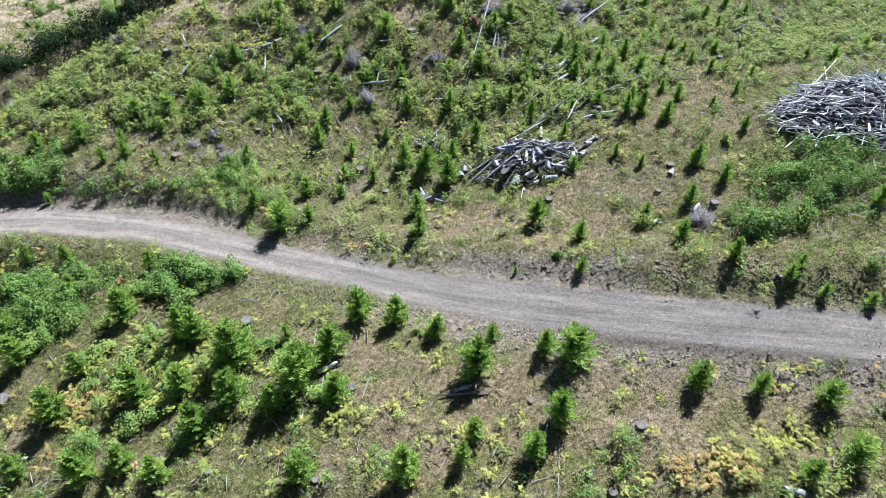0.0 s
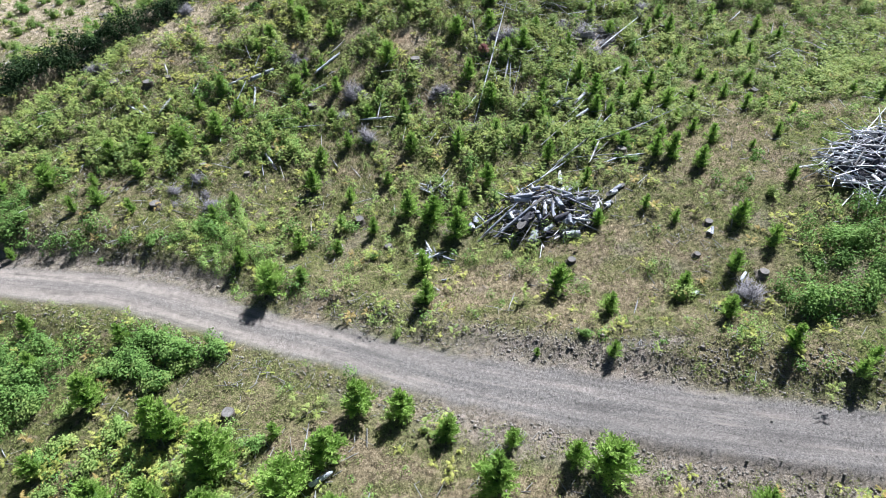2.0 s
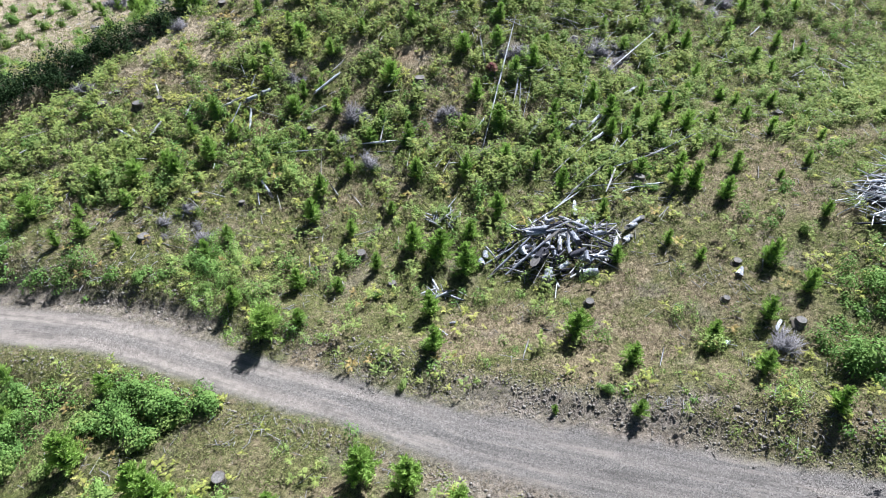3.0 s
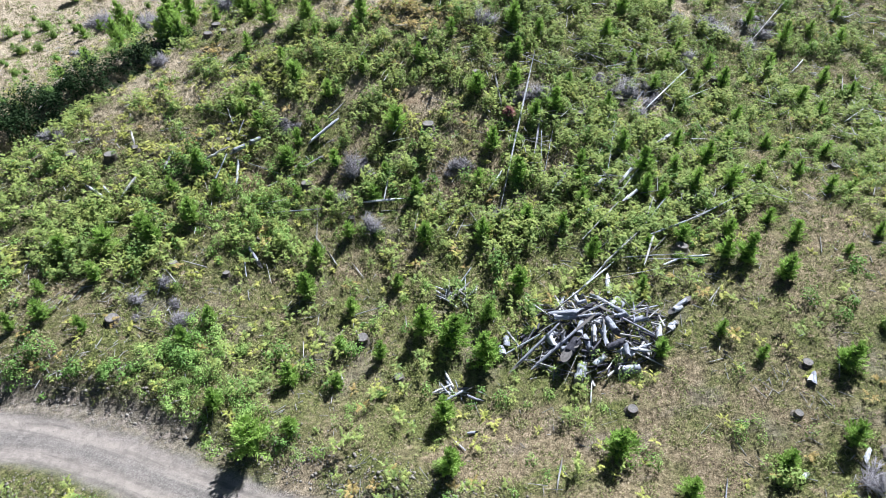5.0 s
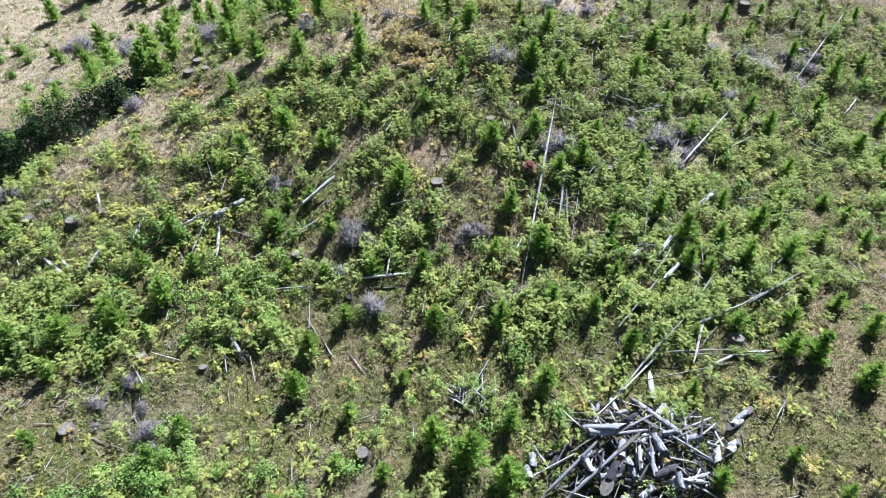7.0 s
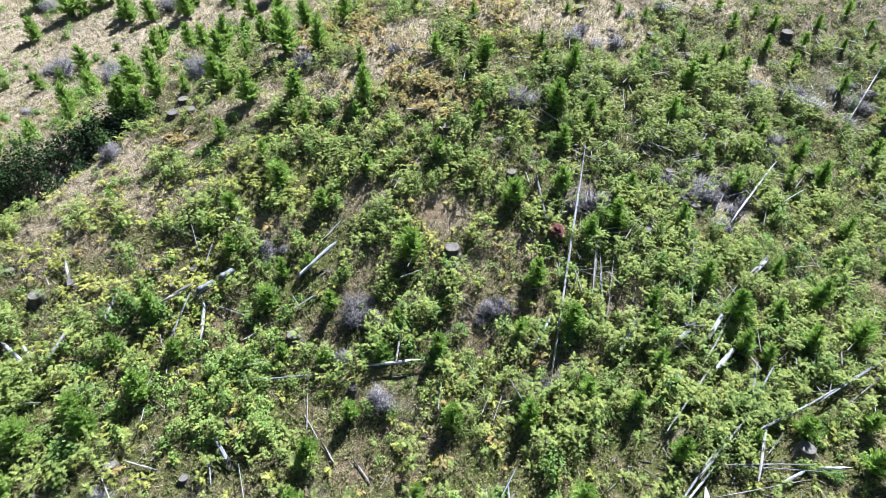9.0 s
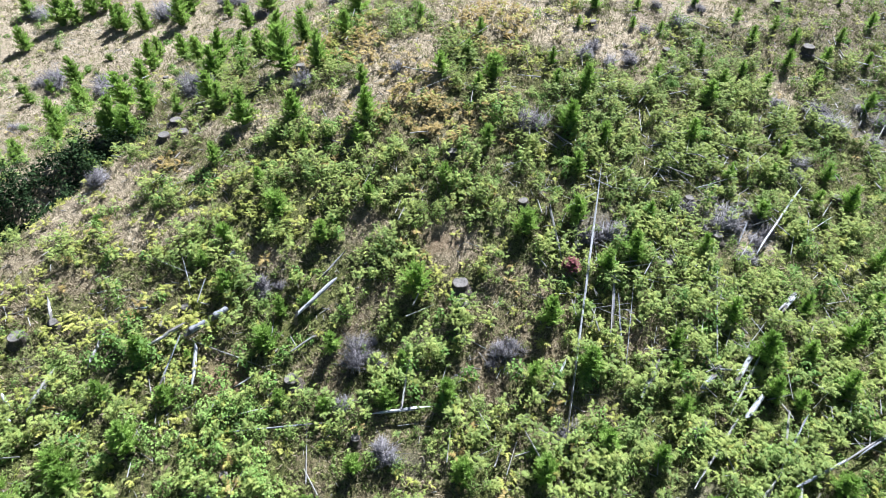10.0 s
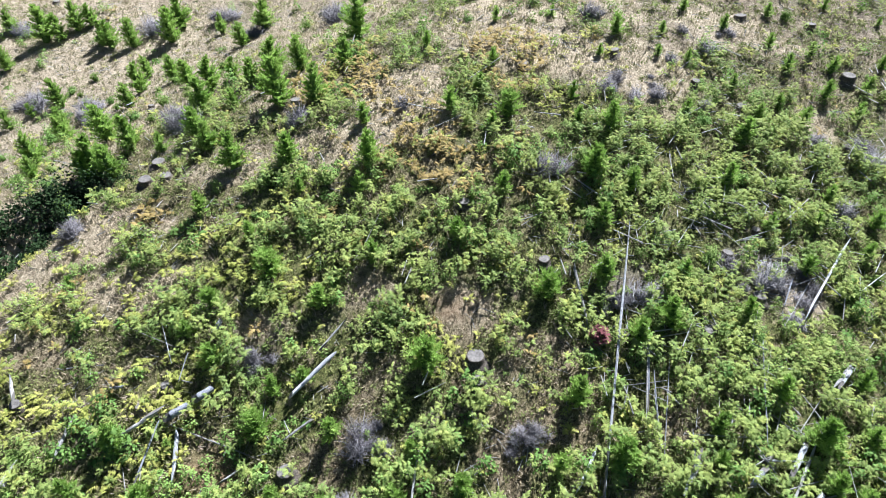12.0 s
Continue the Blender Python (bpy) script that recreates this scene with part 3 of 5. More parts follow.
def fronds(name, spots, mat, label, wide, high, count):
    """Bracken: plumes of arched fronds that rise and spread from each crown."""
    x, y, r = spots
    n = len(x)
    u = r.uniform(0, 1, n)
    R = wide[0] + (wide[1] - wide[0]) * u
    H = (high[0] + (high[1] - high[0]) * np.clip(0.5 * u + 0.5 * r.uniform(0, 1, n), 0, 1)) * (0.25 + 1.45 * mound(x, y))
    k = np.maximum(4, (count * r.uniform(0.7, 1.2, n)).astype(int))
    z = ground_z(x, y)
    idx = np.repeat(np.arange(n), k)
    N = len(idx)
    az = r.uniform(0, 2 * np.pi, N)
    rise = r.uniform(-0.15, 0.9, N)
    off = r.uniform(0.0, 0.25, N) * R[idx]
    ca, sa = np.cos(az), np.sin(az)
    p = np.stack([x[idx] + off * ca, y[idx] + off * sa, z[idx] + 0.03 + H[idx] * r.uniform(0.35, 1.0, N)], -1)
    fwd = np.stack([ca, sa, rise], -1)
    fwd /= np.linalg.norm(fwd, axis=1)[:, None]
    side = np.stack([-sa, ca, r.normal(0, 0.3, N)], -1)
    side /= np.linalg.norm(side, axis=1)[:, None]
    nor = np.cross(fwd, side)
    L = R[idx] * r.uniform(0.75, 1.3, N)
    tpl, tri = frond()
    v = p[:, None] + L[:, None, None] * (tpl[None, :, :1] * fwd[:, None] + tpl[None, :, 1:2] * side[:, None] + tpl[None, :, 2:] * nor[:, None])
    f = tri[None] + (np.arange(N) * len(tpl))[:, None, None]
    tagged(new(name, quick(name, v, f.reshape(-1, 3), mat)), label, "bracken", kind="stuff")


def grass_patch(name, x, y, r, size, mat, label):
    """Tufts of thin dry blades."""
    k = 4
    n = len(x)
    az = r.uniform(0, 2 * np.pi, (n, k))
    lean = r.uniform(0.15, 1.0, (n, k))
    L = size * r.uniform(0.4, 1.3, (n, k)) * (0.75 + 0.25 * smooth(30, 60, y))[:, None]
    w = (0.011 + 0.017 * smooth(30, 70, y) + 0.011 * smooth(70, 105, y))[:, None] * r.uniform(0.7, 1.6, (n, k))
    ox, oy = r.normal(0, 0.10, (n, k)), r.normal(0, 0.10, (n, k))
    tip = np.stack([np.cos(az) * lean * L + ox, np.sin(az) * lean * L + oy, np.sqrt(np.maximum(1 - 0.8 * lean ** 2, 0.05)) * L], -1)
    a = np.stack([ox - np.sin(az) * w, oy + np.cos(az) * w, 0 * az], -1)
    b = np.stack([ox + np.sin(az) * w, oy - np.cos(az) * w, 0 * az], -1)
    v = np.stack([a, b, tip], 2)
    base = np.stack([x, y, ground_z(x, y) - 0.01], -1)
    v = v + base[:, None, None]
    f = np.arange(n * k * 3).reshape(-1, 3)
    tagged(new(name, quick(name, v, f, mat)), label, "grass", kind="stuff")


def growth(kind, extra=0.0, size=6, seed=50, cut=0.5):
    """How thickly a kind grows: its patches and a scatter of blotches elsewhere."""
    def dens(x, y):
        v = lushness(x, y, size, seed, cut) if kind == "G" else field(kind, x, y)
        if extra and kind != "G":
            v = np.maximum(v, extra * smooth(cut - 0.08, cut + 0.1, fbm(x, y, size, seed)) * (0.45 + 0.55 * smooth(44, 56, y) if kind == "Y" else 1.0))
        for other in "DBS":
            if other != kind:
                v = v * (1 - (0.25 + 0.5 * smooth(60, 68, y) if kind == "M" else 0.6 if kind == "Y" else 0.3 if kind in "OL" else 0.85) * field(other, x, y))
        if kind in "GML":
            for other in ("O" if kind == "L" else "OYT" + ("M" if kind != "M" else "")):
                v = v * (1 - 0.7 * field(other, x, y))
        v = v * (1.0 if kind == "M" else 0.06 + 1.0 * mound(x, y) ** 1.3 if kind == "G" else 0.4 + 0.6 * mound(x, y))
        n, s = gully(x, y)
        v = v * (1 - 0.9 * smooth(2.5, 3.5, n + 0.22 * (s - 9)) * (1 - smooth(6.5, 8, n + 0.22 * (s - 9))) * smooth(19, 14, s))
        return v * bare_of_road(x, y)
    return dens


def build_cover():
    fronds("bracken_cover", scatter(5.6, 1, growth("G", 0.7, 5, 51, 0.47)), FERN, "green bracken fronds covering the cut-over slope", (0.19, 0.38), (0.3, 0.95), 10)
    clumps("salal_cover", scatter(2.6, 2, growth("G", 0.6, 4, 52, 0.45)), SALAL, "low leafy green shrubs among the bracken", "shrub cover", SPRIG, (0.18, 0.45), (0.2, 0.65), 85, 0.125, 0.4)
    clumps("thimbleberry_cover", scatter(4.0, 3, growth("L", 0.14, 4, 53, 0.58)), LUSH, "lush light-green broad leaves in mounds", "shrub cover", LEAF, (0.25, 0.5), (0.35, 0.9), 90, 0.145, 0.4)
    clumps("bramble_cover", scatter(4.4, 4, growth("T", 0.1, 4, 54, 0.62)), TEAL, "dense dark-green bramble thicket", "brambles", LEAF, (0.3, 0.65), (0.4, 1.1), 100, 0.2, 0.4)
    fronds("yellow_bracken", scatter(4.0, 5, growth("Y", 0.34, 3, 55, 0.50)), YELLOW, "yellow-green bracken turning in late summer", (0.2, 0.42), (0.12, 0.45), 7)
    fronds("rusty_bracken", scatter(4.5, 6, growth("O", 0.06, 3, 56, 0.64)), RUST, "rust-brown withered bracken", (0.25, 0.5), (0.15, 0.5), 7)
    clumps("low_cover", scatter(4.2, 7, growth("M", 1.0, 3, 57, 0.22)), MAT, "low olive heath and trailing weeds on dry soil", "ground cover", SPRIG, (0.20, 0.55), (0.03, 0.17), 25, 0.155, 0.38)
    x, y, r = scatter(15, 8, lambda x, y: growth("D", 0.8, 4, 58, 0.34)(x, y) * (0.65 + 0.35 * smooth(30, 40, y)))
    grass_patch("dry_grass", x, y, r, 0.34, STRAW, "bleached dry grass tufts on bare soil")

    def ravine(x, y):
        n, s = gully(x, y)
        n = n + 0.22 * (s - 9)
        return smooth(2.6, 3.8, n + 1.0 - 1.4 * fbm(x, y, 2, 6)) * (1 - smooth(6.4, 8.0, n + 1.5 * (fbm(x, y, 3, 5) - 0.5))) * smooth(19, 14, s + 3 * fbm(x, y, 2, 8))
    # near-black leaves paint the shadow that lies in the ravine
    clumps("ravine_thicket", scatter(4.5, 9, ravine), SHADELEAF, "ravine thicket, its leaves blackened to stand in for shadow", "thicket", LEAF, (0.4, 0.9), (0.7, 1.7), 90, 0.2, 0.6)


build_cover()


# ---- litter: thin sticks and road stones ----
def strew(name, x, y, r, L, w, lift, mat, label):
    """Thin broken sticks, three-sided, lying at all angles."""
    n = len(x)
    az = np.where(r.uniform(0, 1, n) < 0.5, r.normal(1.35, 0.5, n), r.uniform(0, 3.14, n))
    tpl = np.array([(-0.5, -1, 0), (-0.5, 1, 0), (-0.5, 0, 1.7), (0.5, -0.7, 0), (0.5, 0.7, 0), (0.5, 0, 1.2)])
    dip = r.normal(0, 0.16, n)
    v = np.stack([tpl[None, :, 0] * L[:, None], tpl[None, :, 1] * w[:, None], tpl[None, :, 2] * w[:, None] + tpl[None, :, 0] * (L * dip)[:, None]], -1)
    v = rot_z(v, az[:, None]) + np.stack([x, y, ground_z(x, y) + lift], -1)[:, None]
    quads = np.array([(0, 1, 4, 3), (1, 2, 5, 4), (2, 0, 3, 5)])
    f = quads[None] + (np.arange(n) * 6)[:, None, None]
    tagged(new(name, quick(name, v, f.reshape(-1, 4), mat)), label, "slash", kind="stuff")


def build_litter():
    x, y, r = scatter(0.9, 13, lambda x, y: lushness(x, y) * smooth(-14, 4, x) * smooth(50, 58, y) * smooth(0.4, 0.6, fbm(x, y, 4, 68)) + 0.03 * (y > 44))
    n = len(x)
    strew("bleached_sticks", x, y, r, r.gamma(2.2, 0.45, n) + 0.3, r.uniform(0.018, 0.05, n), r.uniform(0.15, 0.75, n), PALEWOOD, "bleached broken branches caught in the bracken")
    def dens(x, y):
        return np.clip(0.1 + 0.9 * field("B", x, y) + 0.6 * smooth(0.5, 0.7, fbm(x, y, 3.5, 61)), 0, 1) * bare_of_road(x, y)
    x, y, r = scatter(3.0, 11, dens)
    n = len(x)
    L, w, az = r.gamma(2.0, 0.22, n) + 0.12, r.uniform(0.012, 0.035, n), r.uniform(0, 2 * np.pi, n)
    tpl = np.array([(-0.5, -1, 0), (-0.5, 1, 0), (-0.5, 0, 1.7), (0.5, -0.7, 0), (0.5, 0.7, 0), (0.5, 0, 1.2)])
    v = np.stack([tpl[None, :, 0] * L[:, None], tpl[None, :, 1] * w[:, None], tpl[None, :, 2] * w[:, None] + tpl[None, :, 0] * L[:, None] * r.normal(0, 0.18, n)[:, None]], -1)
    v = rot_z(v, az[:, None]) + np.stack([x, y, ground_z(x, y) + 0.03 + r.uniform(0, 0.12, n)], -1)[:, None]
    quads = np.array([(0, 1, 4, 3), (1, 2, 5, 4), (2, 0, 3, 5)])
    f = quads[None] + (np.arange(n) * 6)[:, None, None]
    tagged(new("slash_litter", quick("slash_litter", v, f.reshape(-1, 4), PALEWOOD)), "bleached sticks and logging slash strewn on the ground", "slash", kind="stuff")
    x, y, r = scatter(22, 12, lambda x, y: (np.abs(road_offset(x, y)[0] - 0.8) < 5.2) * (0.2 + 0.3 * smooth(-8, 4, x) + 0.5 * smooth(1.4, 2.4, np.abs(road_offset(x, y)[0]))) * (1 - smooth(3.0, 5.2, np.abs(road_offset(x, y)[0] - 0.8))))
    n = len(x)
    s = (0.018 + r.gamma(2.0, 0.0085, n)) * (1 + 0.9 * smooth(1.5, 2.6, np.abs(road_offset(x, y)[0])))
    tpl = np.array([(1, 0, 0), (-1, 0, 0), (0, 1, 0), (0, -1, 0), (0, 0, 0.7), (0, 0, -0.7)])
    v = tpl[None] * s[:, None, None] * r.uniform(0.6, 1.3, (n, 6, 1))
    v = rot_z(v, r.uniform(0, 6.3, n)[:, None]) + np.stack([x, y, ground_z(x, y) + 0.35 * s], -1)[:, None]
    tri = np.array([(0, 2, 4), (2, 1, 4), (1, 3, 4), (3, 0, 4), (2, 0, 5), (1, 2, 5), (3, 1, 5), (0, 3, 5)])
    f = tri[None] + (np.arange(n) * 6)[:, None, None]
    tagged(new("gravel", quick("gravel", v, f.reshape(-1, 3), ROCK)), "loose grey crushed stones on the forest track", "gravel", kind="stuff")


build_litter()


# ---- young firs ----
def crown_mesh(seed, fat=1.0, fine=False):
    """A tree one metre high: tiers of spreading branches, each a flat spray of needled twigs that turns up at the tip."""
    r = np.random.RandomState(seed)
    n, each = (76, 25) if fine else (64, 24)
    h = 0.04 + 0.90 * r.uniform(0, 1, n) ** 1.2
    az = np.arange(n) * 2.4 + r.uniform(-0.5, 0.5, n)
    reach = fat * (0.41 * (1 - h) ** 0.62 + 0.035) * r.uniform(0.7, 1.18, n) * (1 + 0.12 * np.sin(az + seed))
    lift = r.uniform(0.1, 0.4, n) + 0.9 * h
    ca, sa = np.cos(az), np.sin(az)
    out = np.stack([ca, sa, lift], -1)
    out /= np.linalg.norm(out, axis=1)[:, None]
    wing = np.stack([-sa, ca, 0 * ca], -1)
    b = np.repeat(np.arange(n), each)
    N = len(b)
    s = np.tile(np.linspace(0.22, 1.0, each), n)
    p = np.stack([0 * h, 0 * h, h], -1)[b] + out[b] * (reach[b] * s)[:, None] + r.normal(0, 0.010, (N, 3))
    p[:, 2] += 0.10 * reach[b] * s * s
    flank = np.where(np.arange(N) % 2, 1.0, -1.0)
    d = out[b] * 0.75 + wing[b] * (0.75 * flank)[:, None] + r.normal(0, 0.28, (N, 3)) + np.array([0, 0, 0.28])
    d /= np.linalg.norm(d, axis=1)[:, None]
    side = np.cross(d, np.array([0, 0, 1.0]) + 0.6 * r.normal(size=(N, 3)))
    side /= np.linalg.norm(side, axis=1)[:, None]
    L = (0.030 + 0.30 * reach[b] * (1.12 - s)) * r.uniform(0.7, 1.35, N) + 0.02
    w = 0.015 * r.uniform(0.8, 1.5, N)
    V = np.stack([p - side * w[:, None], p + d * L[:, None], p + side * w[:, None]], 1)
    # the leader at the top
    t = np.linspace(0.84, 1.0, 24)
    q = np.stack([0 * t, 0 * t, t], -1)
    e = r.normal(0, 0.6, (24, 3)) + np.array([0, 0, 0.8])
    e /= np.linalg.norm(e, axis=1)[:, None]
    c = np.cross(e, np.array([0.3, 0.8, 0.1]))
    V = np.concatenate([V, np.stack([q - c * 0.012, q + e * 0.07, q + c * 0.012], 1)])
    return quick("crown", V, np.arange(len(V) * 3).reshape(-1, 3), NEEDLE)


def tube(points, radii, sides, mat, name, twist=0.0, seed=0, rough=0.0):
    r = np.random.RandomState(seed)
    pts, V, Fc = [np.array(p, float) for p in points], [], []
    for i, (p, rad) in enumerate(zip(pts, radii)):
        d = pts[min(i + 1, len(pts) - 1)] - pts[max(i - 1, 0)]
        d /= np.linalg.norm(d)
        a = np.cross(d, (0.3, 0.2, 1) if abs(d[2]) < 0.9 else (1, 0, 0))
        a /= np.linalg.norm(a)
        b = np.cross(d, a)
        for k in range(sides):
            t = 2 * np.pi * k / sides + twist * i
            V.append(p + (a * np.cos(t) + b * np.sin(t)) * rad * (1 + rough * r.uniform(-1, 1)))
        if i:
            for k in range(sides):
                k2 = (k + 1) % sides
                Fc.append(((i - 1) * sides + k, (i - 1) * sides + k2, i * sides + k2, i * sides + k))
    return quick(name, np.array(V), np.array(Fc), mat)


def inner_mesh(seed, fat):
    """A dark cone round a young fir's trunk, painting the shade among dense twigs."""
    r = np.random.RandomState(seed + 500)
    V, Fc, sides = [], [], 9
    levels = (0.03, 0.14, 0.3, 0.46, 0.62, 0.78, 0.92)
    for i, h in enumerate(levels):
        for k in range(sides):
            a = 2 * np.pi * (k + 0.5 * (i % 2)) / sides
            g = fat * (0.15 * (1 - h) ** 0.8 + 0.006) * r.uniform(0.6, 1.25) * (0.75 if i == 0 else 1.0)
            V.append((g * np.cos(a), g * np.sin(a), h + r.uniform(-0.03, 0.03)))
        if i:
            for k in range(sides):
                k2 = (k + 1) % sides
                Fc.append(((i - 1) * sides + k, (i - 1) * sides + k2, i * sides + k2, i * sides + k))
    return quick("inner_crown", np.array(V), np.array(Fc), INNER_SHADE)


def fir(seed, fat, fine=False):
    ob = new("fir_sapling")
    part("trunk", tube([(0, 0, -0.06), (0.004, 0, 0.4), (0, 0.003, 0.95)], [0.016, 0.011, 0.003], 6, BARK, "trunk"), ob)
    part("crown", crown_mesh(seed, fat, fine), ob)
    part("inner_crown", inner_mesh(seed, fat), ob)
    return tagged(ob, "bright green young fir growing on the cut-over slope", "fir sapling", "young firs")


FIRS = [fir(s, 1.0 + 0.12 * (s % 3)) for s in range(6)]
FATS = [fir(20 + s, 1.5, True) for s in range(2)]
TALL = [fir(30 + s, 1.05, True) for s in range(4)]
for k, ob in enumerate(FIRS + FATS + TALL):
    ob.location = (-20 + 6 * k, -60, gz(-20 + 6 * k, -60))
planted = [0]


def saplings(rows, bushy=False):
    """Young firs at (x, y) of that height."""
    for x, y, h in rows:
        i = planted[0]
        planted[0] += 1
        kinds = FATS if bushy else TALL if h > 1.9 else FIRS
        rr = random.Random(i)
        h *= 0.93
        w = h * rr.uniform(0.8, 1.05)
        m = pose(x, y, gz(x, y) - 0.02, rr.uniform(-4, 4), rr.uniform(-4, 4), rr.uniform(0, 360)) @ Matrix.Diagonal((w, w, h, 1))
        ob = copy_thing(kinds[i % len(kinds)], m)
        if bushy:
            tagged(ob, "broad bushy young fir, bright green, wide at the base")
        elif h > 2.8:
            tagged(ob, "tall slender young fir standing above the bracken")
        elif h < 1.3:
            tagged(ob, "small bright green fir seedling in low growth")


saplings([
    (18.23, 14.46, 1.73), (-1.99, 15.74, 3.23), (-7.67, 16.1, 2.4), (-16.04, 16.51, 2.48), (1.24, 16.54, 1.74), (5.01, 16.62, 2.17),
    (-21, 17.1, 2.98), (-18.63, 17.41, 2.43), (-25.87, 17.76, 2.33), (1.91, 17.88, 1.87), (6.68, 18.55, 2.72), (-14.54, 19.43, 2.85),
    (17.81, 19.62, 1.84), (14.71, 20.4, 2.37), (-10.22, 20.52, 2.62), (-6.33, 20.91, 2.33), (-13.04, 21.39, 3.21), (-25.09, 21.52, 3.31),
    (-16.47, 22.34, 2.83), (-19.56, 22.34, 3.1), (2.18, 22.36, 3.13), (6.45, 23.57, 2.22), (-13.37, 24.14, 3.9), (-7.33, 24.64, 2.97),
    (3.28, 24.86, 1.63), (-25, 24.87, 2.16), (26.22, 24.94, 1.22), (-0.39, 25.58, 1.99), (23.88, 25.84, 1.27), (-10.49, 26.17, 1.31),
])
saplings([
    (-30.42, 26.43, 3.07), (-16.88, 26.54, 3.51), (22.12, 27.1, 1.57), (-3.06, 27.13, 2.66), (-18.11, 27.27, 3.19), (-5.68, 27.78, 3.16),
    (23.01, 27.88, 1.31), (-32.8, 28.91, 3.1), (-23.29, 29.25, 3.17), (19.5, 29.34, 1.93), (9.79, 30.46, 1.41), (5.33, 31.11, 0.65),
    (17.18, 32.3, 1.89), (-28.81, 32.31, 1.91), (30.23, 32.93, 1.76), (-22.92, 34.09, 1.96), (10.41, 34.21, 1.75), (-30.35, 35.2, 1.93),
    (15.45, 35.29, 1.67), (-33.98, 35.58, 1.91), (18.77, 36.1, 1.76), (-1.75, 36.32, 2.41), (7.47, 36.97, 2.48), (21.68, 37.7, 1.72),
    (-11.2, 39.13, 1.57), (-2.03, 39.92, 2.46), (20.41, 40.48, 2.09), (-16.22, 40.69, 2.07), (16.63, 41.9, 1.18), (-9, 42.43, 1.45),
])
saplings([
    (-35.36, 42.5, 1.3), (-11.98, 42.76, 2.1), (11.35, 43.17, 1.47), (25.28, 43.84, 1.46), (15.06, 44.05, 1.25), (0.6, 44.12, 3.21),
    (-6.32, 44.62, 1.8), (-19.22, 45.02, 2.08), (-9.03, 45.32, 1.42), (-1.69, 45.49, 3.14), (-38.55, 45.53, 1.47), (-26.3, 45.99, 1.39),
    (-31.15, 46.01, 1.66), (-3.52, 46.64, 2.86), (-29.43, 46.93, 1.81), (-18.14, 47.04, 1.72), (0.83, 47.42, 2.06), (20.02, 47.57, 2.01),
    (-8.64, 48.26, 1.58), (11.33, 48.43, 1.6), (-30.57, 49.04, 1.34), (24.49, 49.05, 0.93), (-11.94, 49.56, 2.49), (18.32, 49.76, 2.46),
    (3.28, 49.79, 2.22), (26.81, 50.15, 1.24), (-26.95, 50.18, 1.69), (17.28, 50.32, 2.24), (-5.46, 50.41, 1.31), (21.98, 51.09, 1.85),
])
saplings([
    (8.57, 51.9, 2.16), (12.57, 52.26, 1.37), (-11.5, 52.26, 2.11), (18.18, 52.46, 1.64), (-23.71, 53.41, 2.28), (21.3, 53.44, 1.39),
    (29.6, 53.84, 1.11), (0.77, 53.99, 2.35), (-3.56, 54.11, 2.18), (-9.33, 54.47, 1.83), (6.79, 54.51, 1.87), (-39.56, 54.51, 1.18),
    (20.17, 54.88, 1.56), (37.62, 55.1, 1.86), (4.08, 55.27, 1.9), (-21.47, 55.32, 2.3), (28.02, 55.7, 1.31), (26.61, 56.07, 1.67),
    (35.79, 56.3, 1.43), (8.62, 57.11, 1.76), (14.9, 57.2, 1.34), (-11.14, 57.53, 1.42), (-19.84, 57.67, 1.67), (17.36, 57.74, 2.29),
    (13.76, 57.82, 2.12), (-7.67, 57.83, 1.67), (42.09, 57.9, 1.58), (-23.55, 57.93, 1.77), (-13.8, 58.09, 1.21), (30.5, 58.23, 0.83),
])
saplings([
    (-4.37, 58.35, 1.89), (25.74, 58.96, 1.49), (0.65, 59.14, 1.59), (8.66, 59.23, 1.66), (23.01, 59.27, 1.39), (3.92, 59.5, 2.43),
    (-6.9, 59.89, 1.52), (-19.22, 60.06, 1.1), (13.99, 60.09, 2.66), (16.51, 60.15, 1.85), (-21.99, 60.19, 2.04), (-11.05, 60.8, 1.79),
    (19.14, 60.89, 2.33), (9.04, 61.04, 1.63), (28.93, 61.49, 1.51), (25.68, 61.56, 1.4), (1.85, 62.27, 2.26), (12.77, 62.56, 2.2),
    (-14.25, 62.8, 1.72), (17.45, 63.27, 1.76), (24.91, 63.34, 1.34), (-12.7, 63.4, 1.29), (21.74, 63.44, 1.63), (-17.76, 64.39, 1.77),
    (34.63, 64.68, 1.23), (5.64, 65.59, 1.97), (-19.55, 65.84, 1.38), (7.61, 66.5, 2.4), (23.54, 66.79, 1.77), (12.31, 67.17, 1.79),
])
saplings([
    (-12.22, 67.26, 1.83), (31.4, 67.69, 1.59), (4.16, 68.89, 2.1), (-27.33, 69.09, 0.97), (9.07, 69.39, 1.54), (30.39, 69.66, 1.95),
    (47.15, 69.86, 1.42), (-9.32, 69.92, 1.57), (35.33, 70.64, 1.66), (-4.32, 71.12, 1.78), (-16.93, 71.59, 1.49), (24.03, 71.88, 2.17),
    (21.67, 72.08, 1.52), (4.53, 72.44, 1.78), (34.01, 72.95, 1.79), (15.35, 73.24, 1.66), (-20.51, 73.87, 1.74), (19, 73.96, 1.37),
    (-1.45, 74.05, 1.81), (-10.39, 74.33, 1.62), (23.3, 74.46, 1.5), (29.21, 74.75, 1.9), (-14.24, 74.79, 1.17), (6.73, 75, 1.75),
    (4.33, 75.66, 2.49), (13.24, 76.04, 2.01), (20.62, 76.21, 1.51), (17.48, 76.58, 1.26), (-31.61, 77.33, 1.54),
])
